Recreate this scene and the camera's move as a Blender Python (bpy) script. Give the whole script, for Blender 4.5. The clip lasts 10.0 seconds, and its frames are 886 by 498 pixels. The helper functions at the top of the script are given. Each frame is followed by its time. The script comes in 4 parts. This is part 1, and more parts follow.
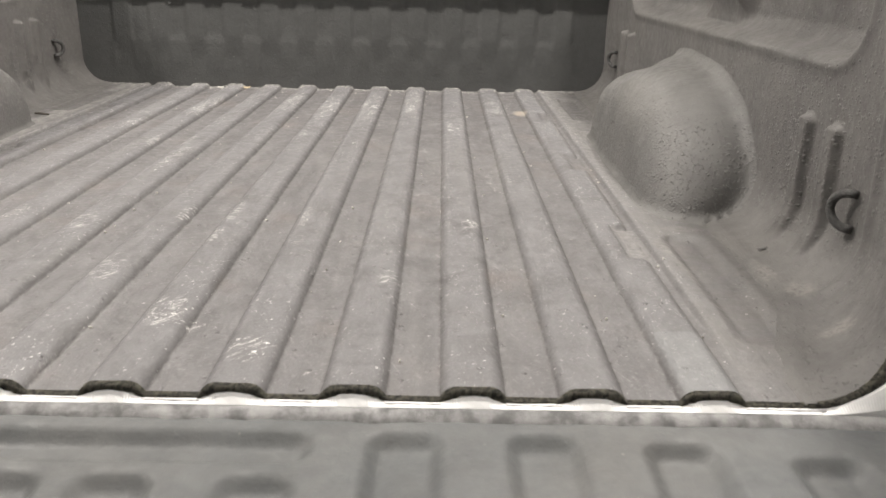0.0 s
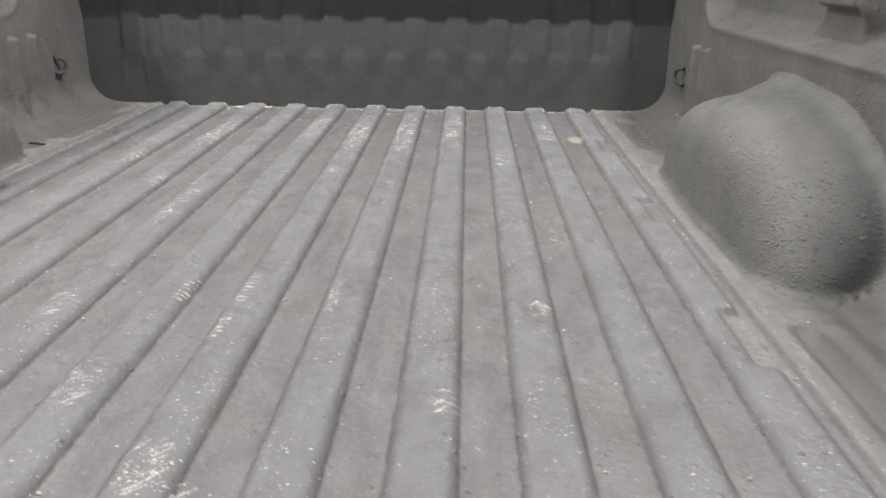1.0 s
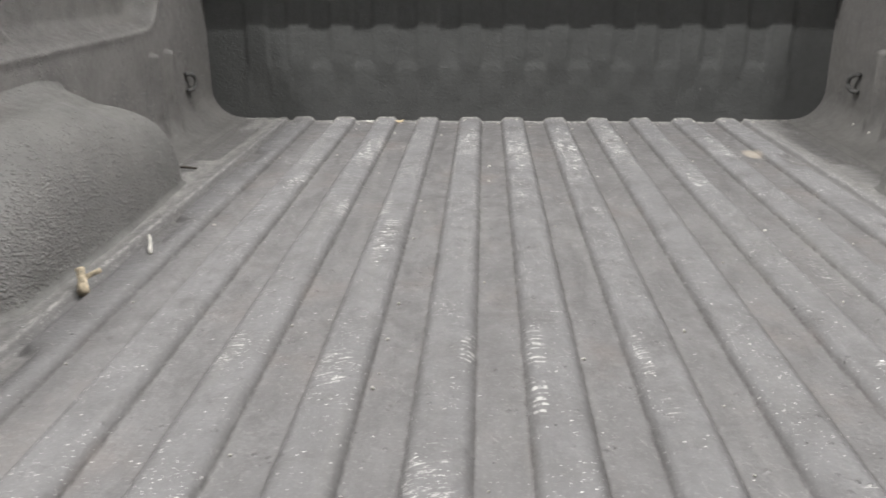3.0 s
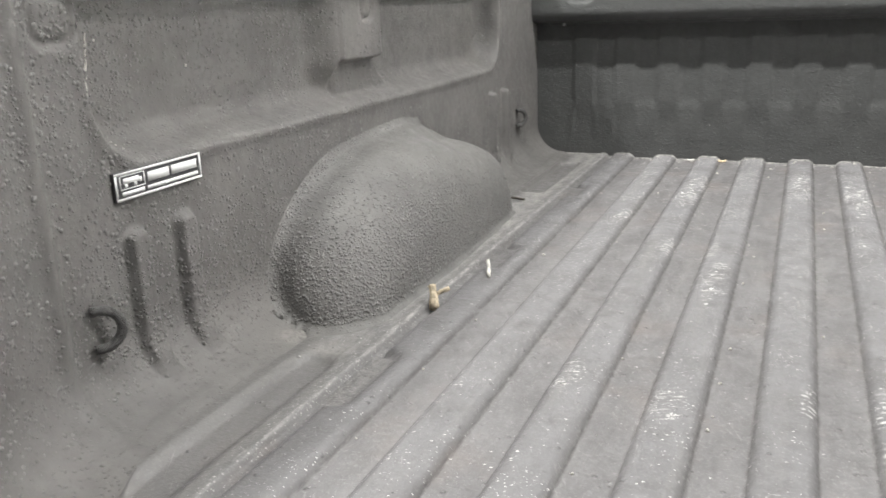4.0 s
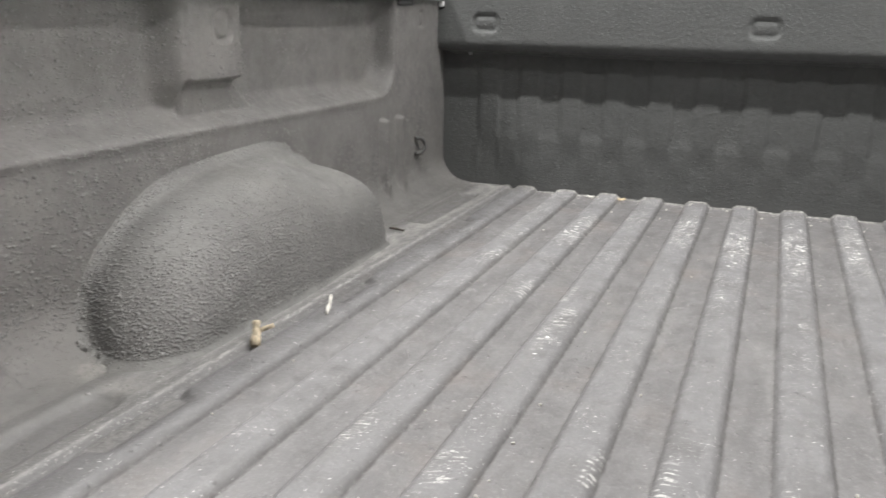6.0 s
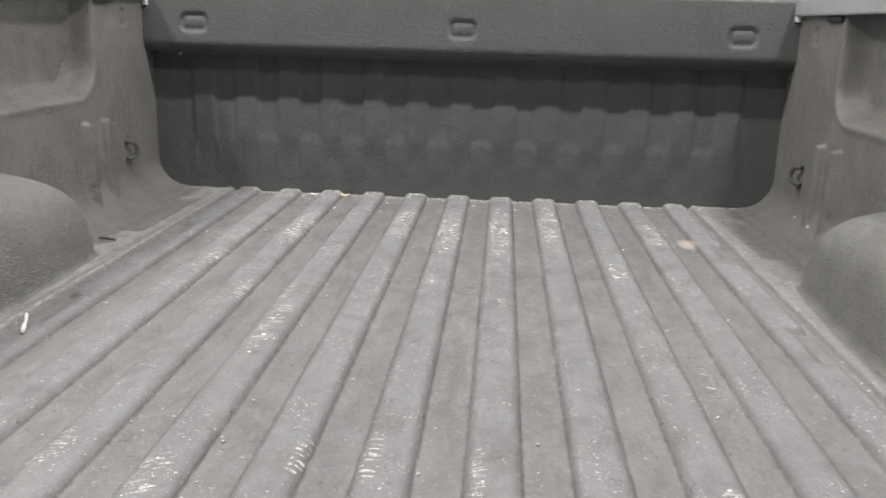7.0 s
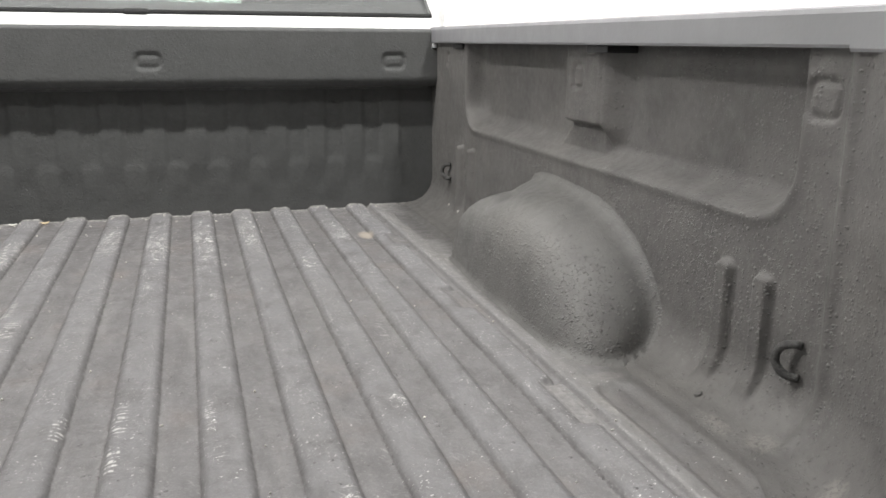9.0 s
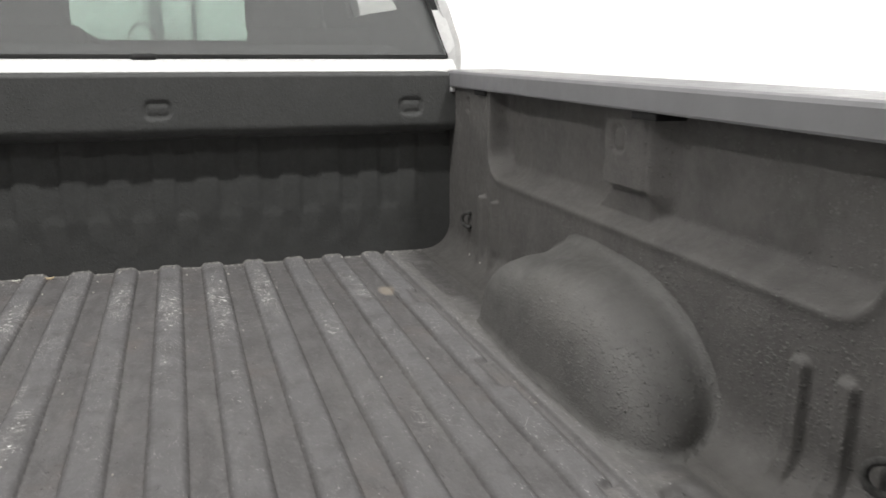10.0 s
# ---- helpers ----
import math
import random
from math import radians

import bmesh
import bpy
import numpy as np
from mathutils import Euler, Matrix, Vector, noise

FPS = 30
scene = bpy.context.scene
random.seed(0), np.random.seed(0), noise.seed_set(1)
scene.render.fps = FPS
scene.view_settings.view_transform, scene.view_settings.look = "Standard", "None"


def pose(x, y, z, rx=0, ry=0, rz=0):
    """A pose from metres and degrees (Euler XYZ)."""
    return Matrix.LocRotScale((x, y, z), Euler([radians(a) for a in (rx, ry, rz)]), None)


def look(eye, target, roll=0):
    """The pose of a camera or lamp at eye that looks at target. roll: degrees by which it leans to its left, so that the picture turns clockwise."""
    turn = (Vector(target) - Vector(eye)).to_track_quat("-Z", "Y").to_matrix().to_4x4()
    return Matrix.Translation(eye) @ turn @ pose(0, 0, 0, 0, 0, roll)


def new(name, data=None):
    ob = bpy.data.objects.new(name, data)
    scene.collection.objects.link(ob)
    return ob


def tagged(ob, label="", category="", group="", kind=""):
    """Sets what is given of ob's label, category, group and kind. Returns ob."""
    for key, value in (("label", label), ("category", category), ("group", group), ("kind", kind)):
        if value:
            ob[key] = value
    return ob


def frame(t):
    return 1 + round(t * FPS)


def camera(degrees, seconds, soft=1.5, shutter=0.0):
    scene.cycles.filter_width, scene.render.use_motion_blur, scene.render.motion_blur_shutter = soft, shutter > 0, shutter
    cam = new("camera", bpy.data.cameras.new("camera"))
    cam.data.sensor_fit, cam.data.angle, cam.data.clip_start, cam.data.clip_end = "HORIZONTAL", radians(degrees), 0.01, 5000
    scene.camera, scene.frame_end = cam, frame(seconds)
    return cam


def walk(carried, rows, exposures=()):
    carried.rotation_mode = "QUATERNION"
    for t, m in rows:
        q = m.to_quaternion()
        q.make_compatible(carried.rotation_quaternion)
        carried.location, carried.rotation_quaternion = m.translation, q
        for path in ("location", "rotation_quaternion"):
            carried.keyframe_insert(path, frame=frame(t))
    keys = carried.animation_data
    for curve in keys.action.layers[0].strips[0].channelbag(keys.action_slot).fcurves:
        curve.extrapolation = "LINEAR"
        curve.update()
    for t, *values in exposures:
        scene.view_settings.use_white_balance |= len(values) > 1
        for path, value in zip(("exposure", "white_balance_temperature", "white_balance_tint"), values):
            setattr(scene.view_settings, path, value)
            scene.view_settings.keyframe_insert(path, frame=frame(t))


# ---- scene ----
cam = camera(56.3, 10.0, shutter=0.25)
PATH = [
    (0, (0.304, -0.691, 0.379), (0.318, 1.198, -0.276), 1.2),
    (0.5, (0.317, -0.568, 0.399), (0.29, 1.321, -0.26), 0.9),
    (1, (0.257, -0.406, 0.398), (0.21, 1.481, -0.263), 0.8),
    (1.5, (0.089, -0.308, 0.422), (0.059, 1.575, -0.252), 0.9),
    (2, (0.002, -0.248, 0.392), (0.013, 1.637, -0.277), 1.0),
    (2.2, (-0.015, -0.229, 0.385), (0.016, 1.656, -0.284), 1.1),
    (3.3, (-0.113, -0.319, 0.428), (-0.379, 1.553, -0.223), -1.6),
    (3.5, (-0.133, -0.342, 0.438), (-0.591, 1.503, -0.182), -1.5),
    (4, (-0.128, -0.336, 0.432), (-0.892, 1.419, -0.148), -2.1),
    (4.5, (-0.109, -0.31, 0.434), (-0.981, 1.398, -0.134), -0.4),
    (5, (-0.074, -0.273, 0.432), (-0.975, 1.424, -0.123), -0.4),
    (5.2, (-0.045, -0.26, 0.438), (-0.948, 1.437, -0.114), -0.4),
    (6.3, (0.071, -0.184, 0.446), (-0.479, 1.663, -0.086), 1.5),
    (6.5, (0.087, -0.173, 0.445), (-0.339, 1.707, -0.085), 1.5),
    (6.8, (0.073, -0.211, 0.466), (-0.141, 1.702, -0.076), 1.5),
    (7, (0.105, -0.218, 0.445), (-0.021, 1.708, -0.081), 1.6),
    (7.5, (0.073, -0.347, 0.458), (0.202, 1.577, -0.071), 1.8),
    (8, (0.044, -0.348, 0.468), (0.43, 1.543, -0.055), 1.8),
    (8.5, (0.053, -0.388, 0.477), (0.569, 1.48, -0.02), 1.3),
    (9, (0.097, -0.524, 0.488), (0.663, 1.332, 0.002), 0.4),
    (9.5, (0.119, -0.528, 0.552), (0.689, 1.325, 0.061), 0.3),
    (10, (0.05, -0.395, 0.583), (0.638, 1.459, 0.118), 0.2),
]
EXPOSURES = [(0, 0.15, 6800, 12), (0.5, 0.1, 6620, 9), (1.0, 0.02, 6350, 11), (1.5, 0.0, 6350, 11), (2.2, 0.0, 6350, 10), (3.3, -0.02, 6350, 10), (3.5, 0.02, 6350, 10), (4.0, 0.32, 6350, 9), (4.5, 0.38, 6350, 9), (5.2, 0.37, 6350, 9), (6.5, 0.14, 6350, 10), (8.5, 0.1, 6350, 10), (9.3, -0.31, 6400, 10), (9.6, -0.63, 6400, 10), (10, -0.85, 6400, 10)]
walk(cam, [(t, look(eye, target, roll)) for t, eye, target, roll in PATH], EXPOSURES)

# ---- world, lights, exposure ----
world = bpy.data.worlds.new("world")
scene.world = world
world.use_nodes = True
world.node_tree.nodes["Background"].inputs["Color"].default_value = (1, 1, 1, 1)
world.node_tree.nodes["Background"].inputs["Strength"].default_value = 0.05

GROUND, CEILING = -0.86, 3.0


def area_lamp(name, place, target, size, watts, colour=(1.0, 0.975, 0.94)):
    data = bpy.data.lights.new(name, "AREA")
    data.shape, data.size, data.size_y, data.energy, data.color = "RECTANGLE", size[0], size[1], watts, colour
    ob = new(name, data)
    ob.matrix_world = look(place, target)
    return ob


LAMPS = [  # place, size, watts, the way it faces
    ((-1.70, 1.20, 2.35), (0.24, 0.06), 76, (0, 0, -1)),
    ((-0.95, 1.20, 2.35), (0.24, 0.06), 12, (0, 0, -1)),
    ((0.0, 1.20, 2.35), (0.90, 0.06), 25, (0, 0, -1)),
    ((1.28, 1.20, 2.35), (0.24, 0.06), 62, (0, 0, -1)),
    # unseen lamp, added to fill the faces turned to the tail
    ((0.0, -0.10, 2.9), (1.40, 0.16), 36, (0, 0, -1)),
    # unseen wall washers, added so the white walls burn out
    ((5.6, 4.2, 2.9), (7.0, 0.25), 1400, (1, 0, -0.55)),
    ((-5.6, 3.6, 2.9), (6.0, 0.25), 480, (-1, 0, -0.55)),
    ((0.0, 8.6, 2.9), (9.0, 0.25), 1200, (0, 1, -0.55)),
]

# ---- materials ----


class Nodes:
    """A small builder for one node material."""

    def __init__(self, name):
        self.mat = bpy.data.materials.new(name)
        self.mat.use_nodes = True
        self.tree = self.mat.node_tree
        self.bsdf = self.tree.nodes["Principled BSDF"]
        self.co = self.add("ShaderNodeTexCoord").outputs["Object"]

    def add(self, kind, **values):
        node = self.tree.nodes.new(kind)
        for key, value in values.items():
            setattr(node, key, value)
        return node

    def link(self, a, b):
        if isinstance(a, (int, float)):
            b.default_value = a
        elif isinstance(a, tuple):
            b.default_value = a
        else:
            self.tree.links.new(a, b)

    def scaled(self, sx, sy, sz, shift=(0, 0, 0), turn=(0, 0, 0)):
        m = self.add("ShaderNodeMapping")
        self.link(self.co, m.inputs["Vector"])
        m.inputs["Scale"].default_value = (sx, sy, sz)
        m.inputs["Location"].default_value = shift
        m.inputs["Rotation"].default_value = turn
        return m.outputs["Vector"]

    def turned(self, degrees, sx, sy, sz):
        """Coordinates turned about z first, then stretched."""
        a = self.add("ShaderNodeMapping")
        self.link(self.co, a.inputs["Vector"])
        a.inputs["Rotation"].default_value = (0, 0, radians(degrees))
        b = self.add("ShaderNodeMapping")
        self.link(a.outputs["Vector"], b.inputs["Vector"])
        b.inputs["Scale"].default_value = (sx, sy, sz)
        return b.outputs["Vector"]

    def noise(self, scale, detail=3.0, rough=0.55, vector=None, warp=0.0):
        n = self.add("ShaderNodeTexNoise")
        self.link(vector or self.co, n.inputs["Vector"])
        n.inputs["Scale"].default_value, n.inputs["Detail"].default_value = scale, detail
        n.inputs["Roughness"].default_value, n.inputs["Distortion"].default_value = rough, warp
        return n.outputs["Fac"]

    def cells(self, scale, vector=None, feature="F1", smooth=0.0):
        n = self.add("ShaderNodeTexVoronoi", feature="SMOOTH_F1" if smooth else feature)
        self.link(vector or self.co, n.inputs["Vector"])
        n.inputs["Scale"].default_value = scale
        if smooth:
            n.inputs["Smoothness"].default_value = smooth
        return n.outputs["Distance"]

    def ramp(self, value, a, b, lo=0.0, hi=1.0):
        n = self.add("ShaderNodeMapRange", interpolation_type="SMOOTHSTEP")
        self.link(value, n.inputs["Value"])
        n.inputs["From Min"].default_value, n.inputs["From Max"].default_value = a, b
        n.inputs["To Min"].default_value, n.inputs["To Max"].default_value = lo, hi
        return n.outputs["Result"]

    def math(self, op, a, b=0.0, c=0.0):
        n = self.add("ShaderNodeMath", operation=op)
        for value, socket in zip((a, b, c), n.inputs):
            self.link(value, socket)
        return n.outputs[0]

    def mix(self, fac, a, b):
        n = self.add("ShaderNodeMix", data_type="RGBA")
        self.link(fac, n.inputs["Factor"])
        for value, key in ((a, "A"), (b, "B")):
            socket = [s for s in n.inputs if s.name == key and s.type == "RGBA"][0]
            self.link((*value, 1.0) if isinstance(value, tuple) and len(value) == 3 else value, socket)
        return [s for s in n.outputs if s.type == "RGBA"][0]

    def split(self):
        n = self.add("ShaderNodeSeparateXYZ")
        self.link(self.co, n.inputs[0])
        return n.outputs[0], n.outputs[1], n.outputs[2]

    def bump(self, height, metres, strength=1.0, under=None):
        n = self.add("ShaderNodeBump")
        self.link(height, n.inputs["Height"])
        n.inputs["Distance"].default_value, n.inputs["Strength"].default_value = metres, strength
        if under is not None:
            self.link(under, n.inputs["Normal"])
        return n.outputs["Normal"]

    def finish(self, colour, rough, normal=None, metal=0.0, specular=0.5):
        b = self.bsdf
        self.link((*colour, 1.0) if isinstance(colour, tuple) and len(colour) == 3 else colour, b.inputs["Base Color"])
        self.link(rough, b.inputs["Roughness"])
        b.inputs["Metallic"].default_value = metal
        b.inputs["Specular IOR Level"].default_value = specular
        if normal is not None:
            self.link(normal, b.inputs["Normal"])
        return self.mat


def plain(name, colour, rough, metal=0.0, vary=0.08, scale=9.0, bump=0.0):
    n = Nodes(name)
    f = n.ramp(n.noise(scale, 4), 0.3, 0.7)
    low = tuple(c * (1 - vary) for c in colour)
    high = tuple(min(1.0, c * (1 + vary)) for c in colour)
    r = n.ramp(n.noise(scale * 6, 3), 0.3, 0.7, max(0.02, rough - 0.06), rough + 0.06)
    normal = n.bump(n.noise(scale * 25, 3), bump) if bump else None
    return n.finish(n.mix(f, low, high), r, normal, metal)


def liner_material(name, tone, nodules, dusty, settled=0.0, wavy_skin=0.4, specular=0.4, grain=1.0, dusted=(), mottle=0.15):
    """Sprayed-on polyurethane bed liner: a softly pebbled skin with scattered round nodules and dust."""
    n = Nodes(name)
    patch = n.ramp(n.noise(5.0, 3), 0.30, 0.62, 0.45, 1.0)
    wavy = n.add("ShaderNodeVectorMath", operation="MULTIPLY_ADD")
    shake = n.add("ShaderNodeTexNoise")
    n.link(n.co, shake.inputs["Vector"])
    shake.inputs["Scale"].default_value = 160.0
    n.link(shake.outputs["Color"], wavy.inputs[0])
    wavy.inputs[1].default_value = (0.005, 0.005, 0.005)
    n.link(n.co, wavy.inputs[2])

    def blobs(scale, share, small, large):
        v = n.add("ShaderNodeTexVoronoi")
        n.link(wavy.outputs[0], v.inputs["Vector"])
        v.inputs["Scale"].default_value = scale
        tint = n.add("ShaderNodeSeparateColor")
        n.link(v.outputs["Color"], tint.inputs[0])
        chosen = n.ramp(tint.outputs[0], 1 - share - 0.04, 1 - share + 0.04)
        reach = n.ramp(tint.outputs[1], 0.0, 1.0, small, large)
        cap = n.math("SUBTRACT", 1.0, n.math("DIVIDE", v.outputs["Distance"], reach))
        return n.math("MULTIPLY", n.ramp(cap, 0.0, 0.85), n.math("MULTIPLY", chosen, reach))
    lumps = n.math("ADD", n.math("MULTIPLY", blobs(118.0, 0.62, 0.16, 0.40), 0.85), n.math("MULTIPLY", blobs(225.0, 0.65, 0.18, 0.45), 0.6))
    lumps = n.math("MULTIPLY", lumps, patch)
    x, y, z = n.split()
    low = n.ramp(n.math("ADD", z, n.math("MULTIPLY", n.noise(9.0, 4), 0.06)), 0.075, 0.030, 0.0, settled)
    lumps = n.math("MULTIPLY", lumps, n.math("SUBTRACT", 1.0, n.math("MULTIPLY", low, 0.8)))
    normal = n.bump(n.noise(300.0, 3), 0.0005, 0.6)
    normal = n.bump(n.noise(125.0, 3), 0.0022 * grain, 0.6, normal)
    normal = n.bump(lumps, 0.0042 * nodules, 1.0, normal)
    normal = n.bump(n.noise(16.0, 3), 0.004, wavy_skin, normal)
    dark, light = tuple(c * (1 - mottle) for c in tone), tuple(c * (1 + mottle) for c in tone)
    colour = n.mix(n.ramp(n.noise(11.0, 5, 0.65), 0.3, 0.7), dark, light)
    dust = n.math("MULTIPLY", n.ramp(n.noise(3.1, 6, 0.7), 0.42, 0.75), dusty)
    colour = n.mix(dust, colour, (0.17, 0.16, 0.145))
    colour = n.mix(n.math("MULTIPLY", low, n.ramp(n.noise(26.0, 5, 0.7), 0.25, 0.7, 0.35, 0.9)), colour, (0.142, 0.138, 0.131))
    for cx, cy, hx, hy in dusted:
        dx, dy = n.math("DIVIDE", n.math("SUBTRACT", x, cx), hx), n.math("DIVIDE", n.math("SUBTRACT", y, cy), hy)
        far = n.math("ADD", n.math("ADD", n.math("MULTIPLY", dx, dx), n.math("MULTIPLY", dy, dy)), n.math("MULTIPLY", n.ramp(z, 0.02, 0.06), 3.0))
        spot = n.math("MULTIPLY", n.ramp(n.math("ADD", far, n.math("MULTIPLY", n.noise(40.0, 4, 0.7), 1.4)), 1.7, 0.5), n.ramp(n.noise(150.0, 4, 0.7), 0.36, 0.58))
        colour = n.mix(n.math("MULTIPLY", spot, 0.50), colour, (0.30, 0.285, 0.26))
    speck = n.math("MULTIPLY", n.ramp(n.cells(33.0), 0.06, 0.035), n.ramp(n.noise(9.0, 2), 0.6, 0.7))
    colour = n.mix(n.math("MULTIPLY", speck, 0.5), colour, (0.4, 0.39, 0.37))
    rough = n.ramp(n.noise(60.0, 4), 0.3, 0.7, 0.52, 0.72)
    return n.finish(colour, rough, normal, 0.0, specular)


RIDGE, PITCH = 5, 0.1135
NOTCHES = ((0.385, 0.535), (0.895, 1.035), (1.430, 1.547))  # where the outermost ridge is cut back for a bolt

# scuffed places on the floor: x, y, half width, half length, strength
SCUFFS = [
    (0.113, 0.080, 0.030, 0.032, 1.0), (-0.004, 0.175, 0.026, 0.045, 1.0), (0.030, 0.150, 0.020, 0.02, 0.7), (-0.118, 0.303, 0.030, 0.045, 0.6),
    (-0.228, 0.93, 0.018, 0.13, 0.55),
    (-0.121, 0.321, 0.024, 0.05, 0.5),
    (0.098, 0.540, 0.010, 0.07, 0.4), (0.105, 0.430, 0.010, 0.03, 0.4), (0.244, 0.29, 0.018, 0.03, 0.7), (0.351, 0.523, 0.018, 0.03, 1.0),
    (0.0, 1.55, 0.028, 0.20, 1.0), (0.113, 1.60, 0.028, 0.24, 1.0), (0.227, 1.68, 0.028, 0.20, 1.0), (-0.006, 1.20, 0.014, 0.04, 0.7),
    (-0.113, 1.68, 0.028, 0.17, 1.0), (0.34, 1.30, 0.020, 0.09, 0.8), (-0.33, 1.55, 0.03, 0.18, 0.8), (0.124, 1.09, 0.012, 0.04, 0.7),
    (0.454, 1.60, 0.02, 0.12, 0.6), (-0.44, 1.30, 0.016, 0.10, 0.6), (-0.234, 0.505, 0.022, 0.05, 0.9), (-0.357, 0.54, 0.016, 0.06, 0.8),
    (0.187, 0.045, 0.016, 0.012, 0.7), (0.734, 0.238, 0.022, 0.03, 0.9), (0.69, 0.097, 0.025, 0.02, 0.8), (0.40, 0.80, 0.014, 0.09, 0.6),
]


# stacks of short cross marks along the ridge edges: x, y, half width, half length
LADDERS = [(-0.322, 1.095, 0.009, 0.042), (-0.246, 1.105, 0.009, 0.045), (-0.092, 0.560, 0.008, 0.040), (-0.017, 0.560, 0.010, 0.045), (-0.018, 0.450, 0.008, 0.035),
           (-0.225, 1.010, 0.012, 0.020)]


def floor_material():
    n = Nodes("worn_floor_liner")
    x, y, z = n.split()
    grime = n.noise(5.0, 6, 0.68)
    along = n.noise(1.0, 4, 0.6, n.scaled(30, 1.6, 1))
    blotch = n.noise(1.0, 5, 0.7, n.scaled(26, 9, 9))
    colour = n.mix(n.ramp(blotch, 0.32, 0.68), (0.112, 0.108, 0.108), (0.150, 0.1455, 0.146))
    # crowns paler than the valleys, more so towards the bulkhead
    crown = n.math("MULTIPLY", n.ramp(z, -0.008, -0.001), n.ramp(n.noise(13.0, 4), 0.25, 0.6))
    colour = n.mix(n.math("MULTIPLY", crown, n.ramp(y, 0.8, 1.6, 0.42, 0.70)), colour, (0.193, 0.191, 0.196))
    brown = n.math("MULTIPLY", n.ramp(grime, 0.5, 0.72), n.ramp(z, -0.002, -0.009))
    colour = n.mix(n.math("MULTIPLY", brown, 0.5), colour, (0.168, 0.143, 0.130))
    colour = n.mix(n.math("MULTIPLY", n.ramp(along, 0.52, 0.72), 0.35), colour, (0.19, 0.186, 0.178))
    # fine mottling
    colour = n.mix(n.ramp(n.noise(95.0, 5, 0.75), 0.60, 0.44, 0.0, 0.12), colour, (0.085, 0.081, 0.076))
    colour = n.mix(n.ramp(n.noise(230.0, 4, 0.7), 0.54, 0.68, 0.0, 0.40), colour, (0.27, 0.265, 0.255))
    # pale scrapes here and there
    wisp = n.noise(1.0, 5, 0.7, n.turned(62, 30, 300, 60))
    thin = n.math("MULTIPLY", n.ramp(wisp, 0.60, 0.68), n.ramp(n.noise(14.0, 3), 0.46, 0.60))
    colour = n.mix(n.math("MULTIPLY", thin, 0.35), colour, (0.42, 0.41, 0.39))
    long = n.noise(1.0, 4, 0.6, n.turned(3, 420, 7, 60))
    colour = n.mix(n.math("MULTIPLY", n.ramp(long, 0.66, 0.74), 0.20), colour, (0.36, 0.35, 0.335))
    # dirt crumbs along the ridge feet, with the shade of the crease painted in
    foot = n.math("ABSOLUTE", n.math("SUBTRACT", n.math("MULTIPLY", n.math("ABSOLUTE", n.math("SUBTRACT", n.math("FRACT", n.math("ADD", n.math("DIVIDE", x, PITCH), 40.5)), 0.5)), PITCH), 0.0315))
    dirt = n.math("MULTIPLY", n.ramp(foot, 0.0034, 0.0004), n.ramp(n.noise(1.0, 4, 0.7, n.scaled(200, 60, 200)), 0.40, 0.56))
    colour = n.mix(n.math("MULTIPLY", dirt, 0.42), colour, (0.035, 0.032, 0.028))
    # pale dust on the outer strips
    outer = n.math("MULTIPLY", n.ramp(n.math("ABSOLUTE", x), 0.600, 0.625), n.ramp(n.noise(21.0, 5, 0.7), 0.30, 0.65, 0.05, 0.55))
    colour = n.mix(n.math("MULTIPLY", outer, n.ramp(n.math("ABSOLUTE", x), 0.720, 0.690, 0.35, 1.0)), colour, (0.158, 0.153, 0.145))
    swept = n.math("MULTIPLY", n.ramp(n.math("ABSOLUTE", x), 0.612, 0.640), n.ramp(n.noise(1.0, 5, 0.7, n.scaled(45, 14, 20)), 0.38, 0.62, 0.1, 0.85))
    # dust tint left out of the sunken panels, which paints them as shaded
    swept = n.math("MULTIPLY", n.math("MULTIPLY", swept, n.ramp(n.math("ABSOLUTE", x), 0.715, 0.680)), n.ramp(z, -0.0095, -0.0065))
    colour = n.mix(n.math("MULTIPLY", swept, n.math("MULTIPLY", n.ramp(y, 0.50, 1.3, 0.50, 0.95), n.ramp(x, 0.1, -0.1, 0.4, 1.0))), colour, (0.285, 0.277, 0.262))
    for cx, cy, hx, hy in ((0.690, 0.118, 0.035, 0.020), (0.640, 0.350, 0.010, 0.060), (0.632, 0.440, 0.016, 0.05), (0.690, 0.530, 0.05, 0.022), (-0.675, 0.530, 0.05, 0.03), (0.710, 0.290, 0.012, 0.08)):
        dx, dy = n.math("DIVIDE", n.math("SUBTRACT", x, cx), hx), n.math("DIVIDE", n.math("SUBTRACT", y, cy), hy)
        spot = n.ramp(n.math("ADD", n.math("ADD", n.math("MULTIPLY", dx, dx), n.math("MULTIPLY", dy, dy)), n.math("MULTIPLY", n.noise(40.0, 4, 0.7), 1.4)), 1.7, 0.5)
        colour = n.mix(n.math("MULTIPLY", n.math("MULTIPLY", spot, n.ramp(n.noise(150.0, 4, 0.7), 0.36, 0.58)), 0.45), colour, (0.32, 0.305, 0.28))
    specks = n.math("MULTIPLY", n.ramp(n.cells(70.0), 0.10, 0.05), n.ramp(n.noise(24.0, 2), 0.55, 0.66))
    colour = n.mix(n.math("MULTIPLY", specks, 0.6), colour, (0.5, 0.48, 0.45))
    # scuffed spots of known place
    total = None
    for cx, cy, hx, hy, strength in SCUFFS:
        dx = n.math("DIVIDE", n.math("SUBTRACT", x, cx), hx)
        dy = n.math("DIVIDE", n.math("SUBTRACT", y, cy), hy)
        d = n.math("ADD", n.math("MULTIPLY", dx, dx), n.math("MULTIPLY", dy, dy))
        spot = n.ramp(d, 1.1, 0.2, 0.0, strength)
